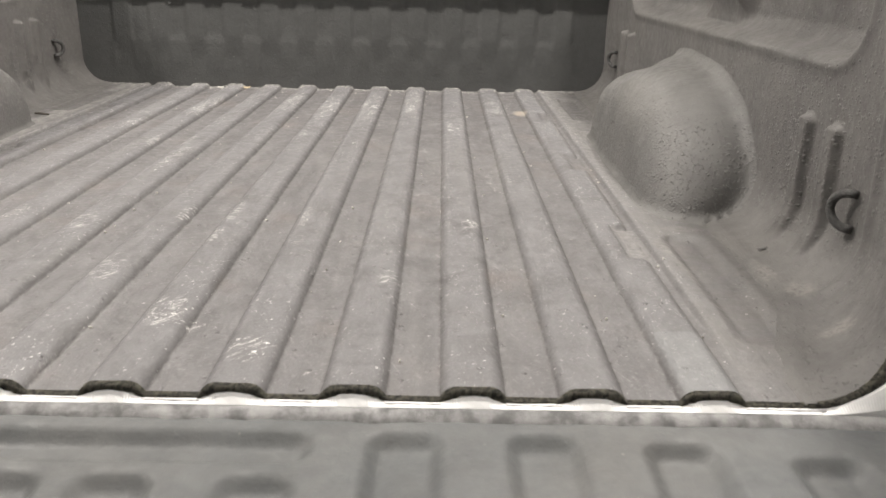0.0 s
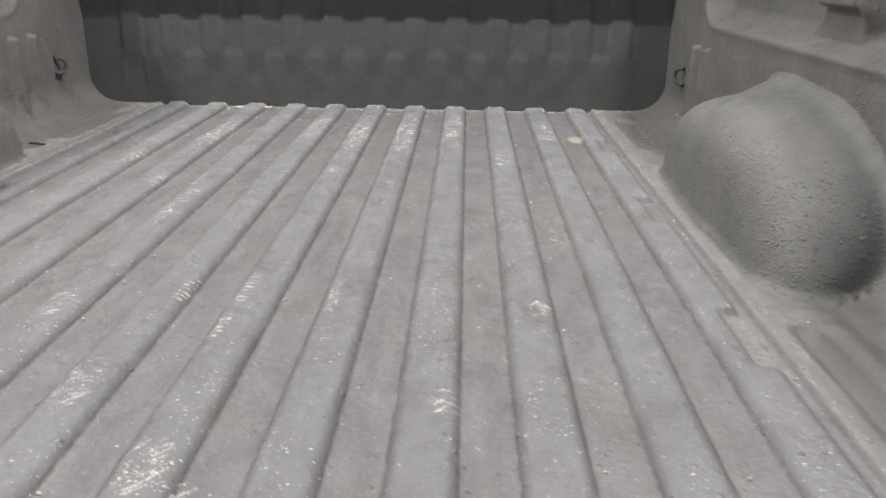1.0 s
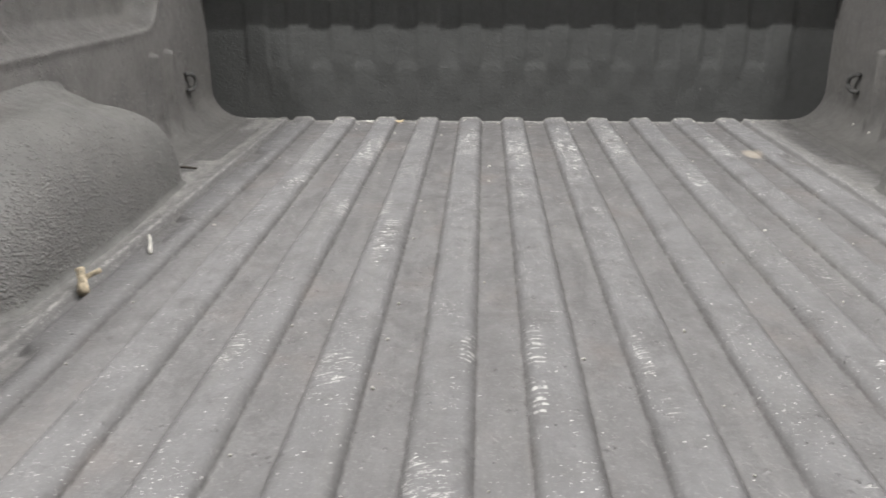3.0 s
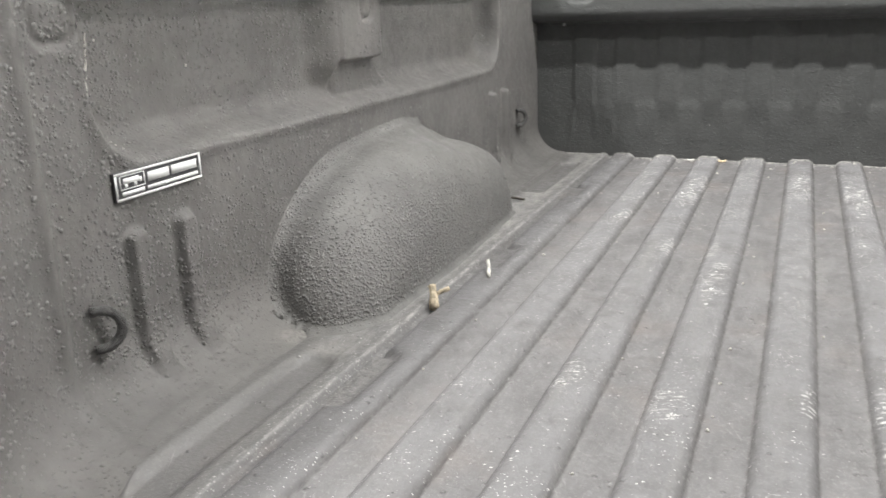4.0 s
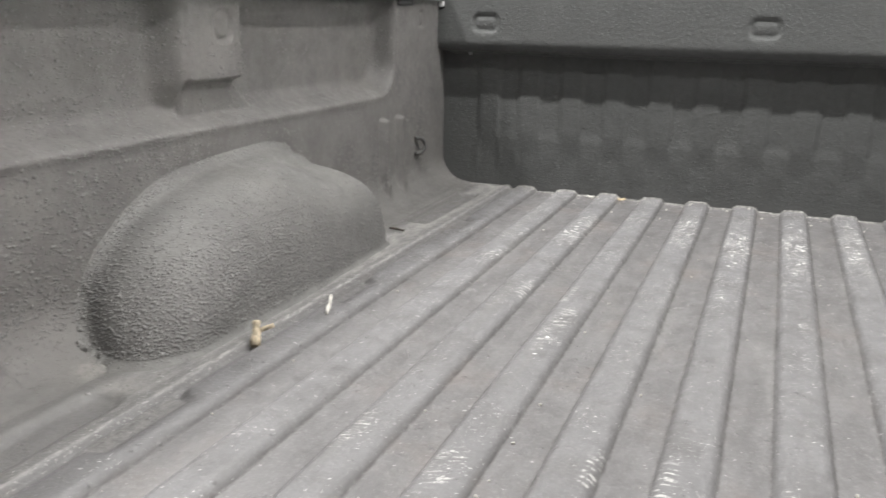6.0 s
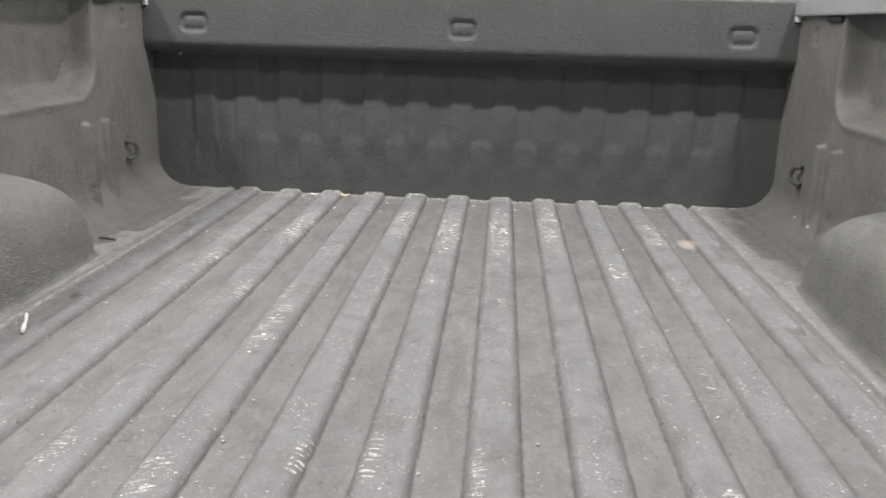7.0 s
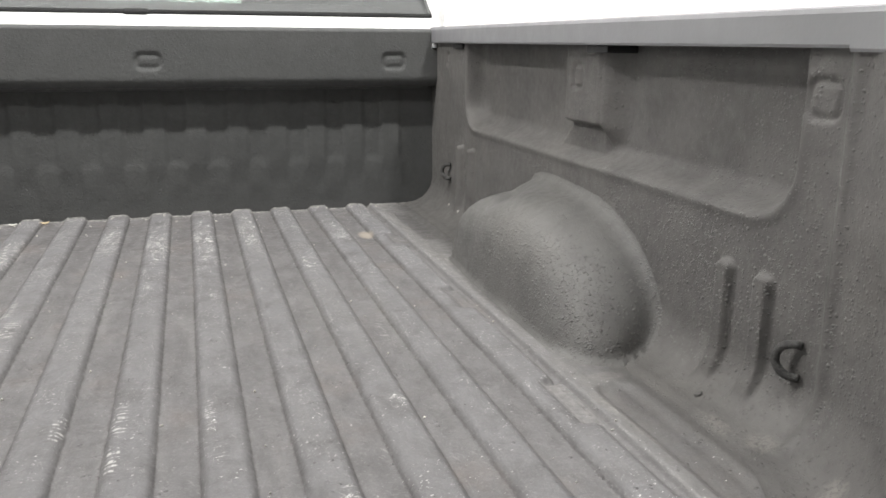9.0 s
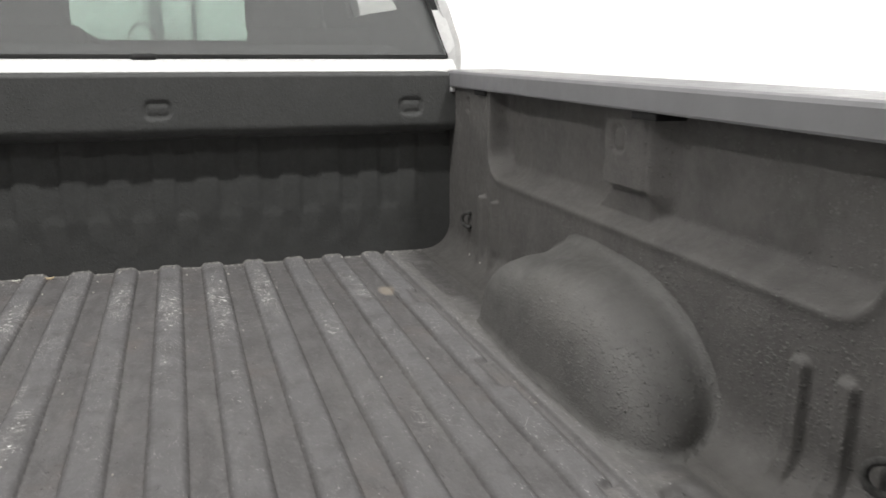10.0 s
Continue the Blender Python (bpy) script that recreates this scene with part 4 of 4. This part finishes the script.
def sill_lip():
    """Overspray that runs out unevenly along the lip between sill and tailgate."""
    bm = bmesh.new()
    rows = []
    for i in range(781):
        x = -0.78 + i * 0.002
        run = 0.0045 * noise.noise(Vector((x * 22, 3, 0))) + 0.0018 * noise.noise(Vector((x * 95, 7, 0)))
        lift = 0.0006 * noise.noise(Vector((x * 120, 2, 0)))
        rows.append([bm.verts.new(p) for p in ((x, -0.0056 + run * 0.25, -0.0121), (x, -0.0145, -0.0142 + lift), (x, -0.0235 + run, -0.0205), (x, -0.0260 + run, -0.0250))])
    for a, b in zip(rows, rows[1:]):
        for k in range(3):
            bm.faces.new((a[k], a[k + 1], b[k + 1], b[k]))
    bmesh.ops.recalc_face_normals(bm, faces=bm.faces)
    return bm


part("bed_sill", bed_sill(), WHITE_PAINT, truck, "white painted sill under the floor edge", smooth=False)
part("sill_ledge", sill_lip(), CHALKY_PAINT, truck, "chalky oversprayed lip below the sill")
part("underbody", box((-0.80, 0.11, -0.20), (0.80, 1.99, -0.045), 0.01), CABIN_DARK, truck)


# open tailgate
def tailgate_point(x, y):
    z, ax = -0.0215, abs(x)
    dip = 0.0
    marks = [(-0.195, 0.195, -0.086, -0.045)]
    marks += [(c - 0.030, c + 0.030, -0.30, -0.114) for c in (0.045, 0.160, -0.045, -0.160)]
    marks += [(c - 0.030, c + 0.030, -0.30, -0.044 - 0.010 * (n > 1) - 0.02 * (n > 2)) for n, c in enumerate((0.278, 0.402, 0.522, 0.645))]
    marks += [(-c - 0.030, -c + 0.030, -0.30, -0.044 - 0.010 * (n > 1) - 0.02 * (n > 2)) for n, c in enumerate((0.278, 0.402, 0.522, 0.645))]
    for x0, x1, y0, y1 in marks:
        if x0 - 0.02 < x < x1 + 0.02 and y0 - 0.02 < y < y1 + 0.02:
            dip = max(dip, smooth(0.009, -0.012, round_box(x, y, x0, x1, y0, y1, 0.016)))
    z -= 0.013 * dip
    z -= 0.003 * smooth(-0.024, -0.0155, y)
    return (x, y, z + 0.0007 * noise.noise(Vector((x * 14, y * 14, 4))))


tailgate = tagged(new("tailgate"), "", "")
tailgate.parent = truck
tailgate["label"] = "open tailgate with a liner-coated inner panel"
mesh_part("inner_panel", sheet("inner_panel", [-0.77 + i * 1.54 / 380 for i in range(381)], [-0.54 + i * 0.5245 / 132 for i in range(133)], tailgate_point), TAILGATE_LINER, tailgate,
          "grey coated panel with rounded pressed recesses")
part("outer_panel", box((-0.775, -0.545, -0.095), (0.775, -0.017, -0.040), 0.004), WHITE_PAINT, tailgate, "white painted tailgate shell")

# label on the side wall


def label_plate():
    owner = truck
    x = -W + wall_depth(0.41, 0.245) + 0.003
    y0, y1, z0, z1 = 0.338, 0.484, 0.2275, 0.2605
    plate = part("label_plate", box((x - 0.004, y0, z0), (x + 0.0012, y1, z1), 0.001), LABEL_BLACK, owner, "black label with white border and bars")

    def bar(a, b, c, d, name="mark"):
        part(name, box((x + 0.0012, y0 + a, z0 + c), (x + 0.0018, y0 + b, z0 + d)), LABEL_WHITE, plate)
    w, h = y1 - y0, z1 - z0
    bar(0.001, w - 0.001, 0.0008, 0.0036, "border")
    bar(0.001, w - 0.001, h - 0.0036, h - 0.0008, "border")
    bar(0.0008, 0.0036, 0.0036, h - 0.0036, "border")
    bar(w - 0.0036, w - 0.0008, 0.0036, h - 0.0036, "border")
    # plain emblem in its frame
    bar(0.008, 0.047, 0.0125, 0.0136)
    bar(0.008, 0.047, 0.0275, 0.0286)
    bar(0.008, 0.0093, 0.0136, 0.0275)
    bar(0.0457, 0.047, 0.0136, 0.0275)
    bar(0.0135, 0.0375, 0.0190, 0.0252)
    bar(0.015, 0.0195, 0.0150, 0.0190)
    bar(0.0295, 0.034, 0.0150, 0.0190)
    bar(0.0375, 0.042, 0.0175, 0.0230)
    # plain bars in place of the wording
    for a, c in ((0.052, 0.0875), (0.092, 0.137)):
        bar(a, c, 0.0148, 0.0255)
    for a, c in ((0.010, 0.045), (0.050, 0.138)):
        bar(a, c, 0.0060, 0.0102)


label_plate()

# cab


def ring_panel(outer, inner, y0, y1, rake=0.0):
    """An upright panel with an opening: outlines as (x, z) lists of equal length."""
    bm = bmesh.new()
    rows = []
    for y in (y0, y1):
        rows.append(tuple([bm.verts.new((x, y + rake * max(0.0, z - 0.566), z)) for x, z in line] for line in (outer, inner)))
    n = len(outer)
    (ao, ai), (bo, bi) = rows
    for k in range(n):
        m = (k + 1) % n
        bm.faces.new((ao[k], ao[m], ai[m], ai[k]))
        bm.faces.new((bo[m], bo[k], bi[k], bi[m]))
        bm.faces.new((ao[m], ao[k], bo[k], bo[m]))
        bm.faces.new((ai[k], ai[m], bi[m], bi[k]))
    bmesh.ops.recalc_face_normals(bm, faces=bm.faces)
    return bm


CAB0, CAB1 = 2.075, 3.95
window = [(-0.845, 0.566), (0.845, 0.566), (0.80, 0.70), (0.745, 0.90), (0.70, 0.955), (-0.70, 0.955), (-0.745, 0.90), (-0.80, 0.70)]
skin = [(-0.90, -0.45), (0.90, -0.45), (0.872, 0.60), (0.765, 0.98), (0.70, 1.03), (-0.70, 1.03), (-0.765, 0.98), (-0.872, 0.60)]
part("cab_back", ring_panel(skin, window, CAB0, CAB0 + 0.03, 0.26), WHITE_PAINT, truck, "white painted back of the cab", smooth=False)
shield = [(-0.66, 0.56), (0.60, 0.56), (0.59, 0.70), (0.57, 0.86), (0.55, 0.93), (-0.60, 0.93), (-0.62, 0.86), (-0.64, 0.70)]
part("cab_front", ring_panel(skin, shield, CAB1, CAB1 + 0.03), WHITE_PAINT, truck, smooth=False)
part("front_trim", ring_panel([(x * 0.90, min(z, 0.96)) for x, z in skin], shield, CAB1 - 0.035, CAB1 - 0.003), CABIN_DARK, truck, smooth=False)


def pane(outline, y, thick, name, material, label, rake=0.0):
    bm = bmesh.new()
    foot = min(z for _, z in outline)
    a = [bm.verts.new((x, y + rake * (z - foot), z)) for x, z in outline]
    b = [bm.verts.new((x, y + thick + rake * (z - foot), z)) for x, z in outline]
    bm.faces.new(a)
    bm.faces.new(b[::-1])
    n = len(a)
    for k in range(n):
        bm.faces.new((a[(k + 1) % n], a[k], b[k], b[(k + 1) % n]))
    bmesh.ops.recalc_face_normals(bm, faces=bm.faces)
    ob = part(name, bm, material, truck, label, smooth=False)
    ob.visible_shadow = False
    return ob


rear_window = pane(window, CAB0 + 0.008, 0.005, "rear_window", PRIVACY_GLASS, "dark tinted rear window", 0.26)
windshield = pane(shield, CAB1 + 0.012, 0.005, "windshield", GREEN_GLASS, "green tinted windshield")


def shoulder():
    """The sloping white panel at the foot of the rear window."""
    bm = bmesh.new()
    sec = [(CAB0 + 0.002, 0.20), (CAB0 - 0.050, 0.22), (CAB0 - 0.056, 0.50), (CAB0 - 0.050, 0.526), (CAB0 - 0.034, 0.540), (CAB0 - 0.004, 0.559), (CAB0 + 0.002, 0.560)]
    rows = [[bm.verts.new((x, y, z)) for y, z in sec] for x in (-0.86, -0.85, 0.0, 0.85, 0.86)]
    for a, b in zip(rows, rows[1:]):
        for k in range(len(sec)):
            bm.faces.new((a[k], a[(k + 1) % len(sec)], b[(k + 1) % len(sec)], b[k]))
    bm.faces.new(rows[0])
    bm.faces.new(rows[-1][::-1])
    bmesh.ops.recalc_face_normals(bm, faces=bm.faces)
    part("shoulder", bm, WHITE_PAINT, truck, "white sloping panel below the rear window", smooth=False)


shoulder()


def cab_side(side):
    """Side of the cab with one long window."""
    outer = [(CAB0 + 0.03, -0.45), (CAB1, -0.45), (CAB1, 0.60), (CAB1, 0.98), (CAB0 + 0.03, 0.98), (CAB0 + 0.03, 0.60)]
    inner = [(CAB0 + 0.45, 0.725), (CAB1 - 0.55, 0.725), (CAB1 - 0.58, 0.75), (CAB1 - 0.70, 0.90), (CAB0 + 0.54, 0.90), (CAB0 + 0.47, 0.75)]
    bm = ring_panel(outer, inner, 0.0, 0.03)
    for v in bm.verts:
        y, z, d = v.co.x, v.co.z, v.co.y
        lean = 0.14 * smooth(0.58, 1.02, z)
        v.co = (side * (0.900 - lean - d), y, z)
    bmesh.ops.recalc_face_normals(bm, faces=bm.faces)
    wall = part("cab_side", bm, WHITE_PAINT, truck, smooth=False)
    bm = ring_panel(outer, inner, 0.034, 0.060)
    for v in bm.verts:
        y, z, d = v.co.x, v.co.z, v.co.y
        v.co = (side * (0.900 - 0.14 * smooth(0.58, 1.02, z) - d), min(max(y, CAB0 + 0.036), CAB1 - 0.004), min(z, 0.960))
    bmesh.ops.recalc_face_normals(bm, faces=bm.faces)
    part("side_trim", bm, CABIN_DARK, wall, "dark inner trim of the cab side", smooth=False)


for side in (-1, 1):
    cab_side(side)
part("roof", box((-0.755, CAB0, 1.0), (0.755, CAB1 + 0.03, 1.05), 0.02), WHITE_PAINT, truck, "white cab roof")
part("headliner", box((-0.72, CAB0 + 0.04, 0.965), (0.72, CAB1 - 0.02, 0.995), 0.004), CABIN_DARK, truck)
part("cabin_floor", box((-0.835, CAB0 + 0.035, -0.40), (0.835, CAB1 - 0.005, -0.10), 0.01), CABIN_DARK, truck)
part("dashboard", box((-0.82, 3.45, -0.09), (0.82, CAB1 - 0.01, 0.625), 0.05, 4), CABIN_DARK, truck, "dark dashboard")


def seat(x, y, width, top):
    s = new("seat")
    s.parent = truck
    part("backrest", box((x - width / 2, y, -0.09), (x + width / 2, y + 0.14, top), 0.05, 4), CABIN_DARK, s)
    part("cushion", box((x - width / 2, y + 0.15, -0.095), (x + width / 2, y + 0.60, 0.12), 0.04, 3), CABIN_DARK, s)
    return s


def headrest(s, x, y, z0, z1):
    part("headrest", box((x - 0.15, y, z0), (x + 0.15, y + 0.10, z1), 0.035, 4), CABIN_DARK, s)


seat(0.0, 2.20, 1.50, 0.600)
for x, wide, head in ((-0.54, 0.58, -0.455), (0.61, 0.57, 0.475)):
    front_seat = seat(x, 2.95, wide, 0.672)
    headrest(front_seat, head, 2.98, 0.64, 0.93)

wheel_pts = [(0.17 * math.cos(2 * math.pi * i / 28) - 0.36, 3.40 + 0.07 * math.sin(2 * math.pi * i / 28), 0.50 + 0.15 * math.sin(2 * math.pi * i / 28)) for i in range(28)]
steering = part("steering_wheel", tube(wheel_pts, 0.014, 8, closed=True), CABIN_DARK, truck, "dark steering wheel")
grab = [(0.055 * math.cos(math.pi * i / 12) - 0.075, 3.50, 0.62 + 0.075 * math.sin(math.pi * i / 12)) for i in range(13)]
part("dash_hoop", tube(grab, 0.005, 8), CABIN_DARK, truck, "thin dark hoop on the dashboard")
part("brake_lamp_cover", box((-0.065, CAB0 - 0.012, 0.556), (0.005, CAB0 + 0.004, 0.574), 0.008, 3), RUBBER, truck, "black rounded cover at the window's foot")
part("window_seal", tube([(x, CAB0 - 0.002 + 0.26 * (z - 0.566), z) for x, z in window], 0.006, 8, closed=True), RUBBER, truck, "black rubber window seal")


# wheels that carry the truck
def road_wheel(x, y):
    w = new("wheel")
    w.parent = truck
    bm = bmesh.new()
    bmesh.ops.create_cone(bm, cap_ends=False, segments=40, radius1=0.39, radius2=0.39, depth=0.25, matrix=pose(x, y, GROUND + 0.39, 0, 90, 0))
    bmesh.ops.solidify(bm, geom=list(bm.faces), thickness=0.10)
    bmesh.ops.recalc_face_normals(bm, faces=bm.faces)
    part("tyre", bm, RUBBER, w, "black rubber tyre")
    bm = bmesh.new()
    bmesh.ops.create_cone(bm, cap_ends=True, segments=32, radius1=0.285, radius2=0.285, depth=0.18, matrix=pose(x, y, GROUND + 0.39, 0, 90, 0))
    bmesh.ops.bevel(bm, geom=list(bm.edges), offset=0.01, segments=2, affect="EDGES")
    part("rim", bm, WHEEL_METAL, w, "bright alloy rim")


for x in (-0.83, 0.83):
    road_wheel(x, 0.945)

# ---- the wall ahead of the truck ----
for x, w in ((-0.12, 0.15), (0.30, 0.05)):
    tagged(part("door_post", box((x - w / 2, RY1 - 0.05, GROUND), (x + w / 2, RY1 - 0.002, 2.6), 0.008), CAP_PLASTIC, None),
           "grey upright door post on the white wall", "door post", kind="structure")


# ---- debris on the bed floor ----
def twig(name, pts, radius, material, label, branch=None):
    ob = tagged(part(name, tube(pts, radius, 7, radii=[radius * (0.7 + 0.7 * random.random()) for _ in pts]), material, None), label, "debris")
    if branch:
        part("branch", tube(branch, radius * 0.6, 6), material, ob)
    return ob


def bits():
    z = 0.0045
    twig("twig", [(-0.597, 0.702, -0.004), (-0.601, 0.710, 0.004), (-0.603, 0.715, 0.010), (-0.609, 0.725, 0.018), (-0.611, 0.728, 0.021)], 0.0060, TWIG_WOOD,
         "knobbly tan broken twig beside the wheel house", [(-0.604, 0.717, 0.011), (-0.595, 0.726, 0.015), (-0.586, 0.734, 0.018)])
    twig("twig", [(-0.564, 0.846, 0.002), (-0.570, 0.861, 0.0045), (-0.573, 0.872, 0.009), (-0.583, 0.893, 0.013)], 0.0029, TWIG_PALE,
         "short bleached white twig on the bed floor")
    twig("twig", [(-0.703, 1.366, 0.0035), (-0.689, 1.368, 0.0025), (-0.668, 1.364, 0.0015)], 0.0022, TWIG_DARK, "thin dark twig at the foot of the wheel house")
    for x, y, s, mat, name, text in ((-0.306, 1.937, 0.0095, LEAF_TAN, "leaf_scrap", "curled tan scrap of dry leaf by the bulkhead"),
                                     (-0.385, 1.936, 0.007, TWIG_PALE, "paper_scrap", "pale crumpled scrap by the bulkhead")):
        mesh = sheet(name, [-1, -0.5, 0, 0.5, 1], [-0.6, 0, 0.6],
                     lambda u, v: (x + s * u * 1.3, y + s * v * 0.7, ridge_height(x) + 0.004 + s * (0.35 * u * u + 0.25 * v)))
        ob = mesh_part(name, mesh, mat, None)
        mod = ob.modifiers.new("thick", "SOLIDIFY")
        mod.thickness = 0.0012
        tagged(ob, text, "debris")


bits()


def crumbs():
    """Loose crumbs of dirt and liner along the foot of the bulkhead and in the valleys."""
    rnd = random.Random(4)
    bm = bmesh.new()
    spots = [(rnd.uniform(-0.72, 0.72), LENGTH - rnd.uniform(0.012, 0.035)) for _ in range(60)]
    spots += [(rnd.choice(range(-5, 6)) * PITCH + rnd.uniform(0.034, 0.05), rnd.uniform(0.05, 1.9)) for _ in range(90)]
    for x, y in spots:
        s = rnd.uniform(0.0008, 0.0024)
        h = floor_point(x, y)[2]
        m = Matrix.Translation((x, y, h + s * 0.4)) @ Euler((rnd.random() * 6, rnd.random() * 6, 0)).to_matrix().to_4x4() @ Matrix.Diagonal((s * rnd.uniform(0.8, 1.8), s, s * 0.7, 1))
        bmesh.ops.create_icosphere(bm, subdivisions=1, radius=1.0, matrix=m)
    tagged(part("crumbs", bm, TWIG_PALE, None), "pale crumbs of dirt scattered on the ribbed floor", "debris", kind="stuff")


crumbs()


def wall_chips():
    """White flecks stuck on the wheel house and walls."""
    for side, y, z, s in ((1, 0.85, 0.190, 0.0035), (1, 0.69, 0.033, 0.005), (1, 0.757, 0.065, 0.0035), (1, 0.72, 0.05, 0.003), (-1, 0.55, 0.36, 0.002), (-1, 0.40, 0.40, 0.0018), (1, 1.72, 0.03, 0.004), (1, 1.63, 0.028, 0.004)):
        bm = bmesh.new()
        at = on_house(side, y, z) if 0.6 < y < 1.25 and z < 0.22 else Vector((side * (W - wall_depth(y, z)), y, z))
        bmesh.ops.create_icosphere(bm, subdivisions=2, radius=1.0, matrix=Matrix.Translation(at) @ Matrix.Diagonal((s * 0.7, s * 0.6, s * 1.2, 1)))
        part("fleck", bm, TWIG_PALE, sides[side], "pale fleck stuck on the liner")


wall_chips()


def paint_spatter():
    """A dotted run of white drops down the recess of one side wall."""
    rnd = random.Random(3)
    bm = bmesh.new()
    for i in range(40):
        f = i / 39
        y, z = (0.389 - 0.022 * f, 0.410 - 0.085 * f / 0.7) if f < 0.7 else (0.373 + 0.016 * (f - 0.7) / 0.3, 0.325 - 0.047 * (f - 0.7) / 0.3)
        if rnd.random() < 0.35:
            continue
        s = rnd.uniform(0.0010, 0.0019)
        at = Vector((-W + wall_depth(y, z), y + rnd.uniform(-0.0008, 0.0008), z))
        bmesh.ops.create_icosphere(bm, subdivisions=1, radius=1.0, matrix=Matrix.Translation(at) @ Matrix.Diagonal((s, s * 0.8, s * 1.8, 1)))
    spatter = part("paint_spatter", bm, TWIG_PALE, sides[-1], "dotted run of white paint drops")
    spatter["kind"] = "stuff"


paint_spatter()
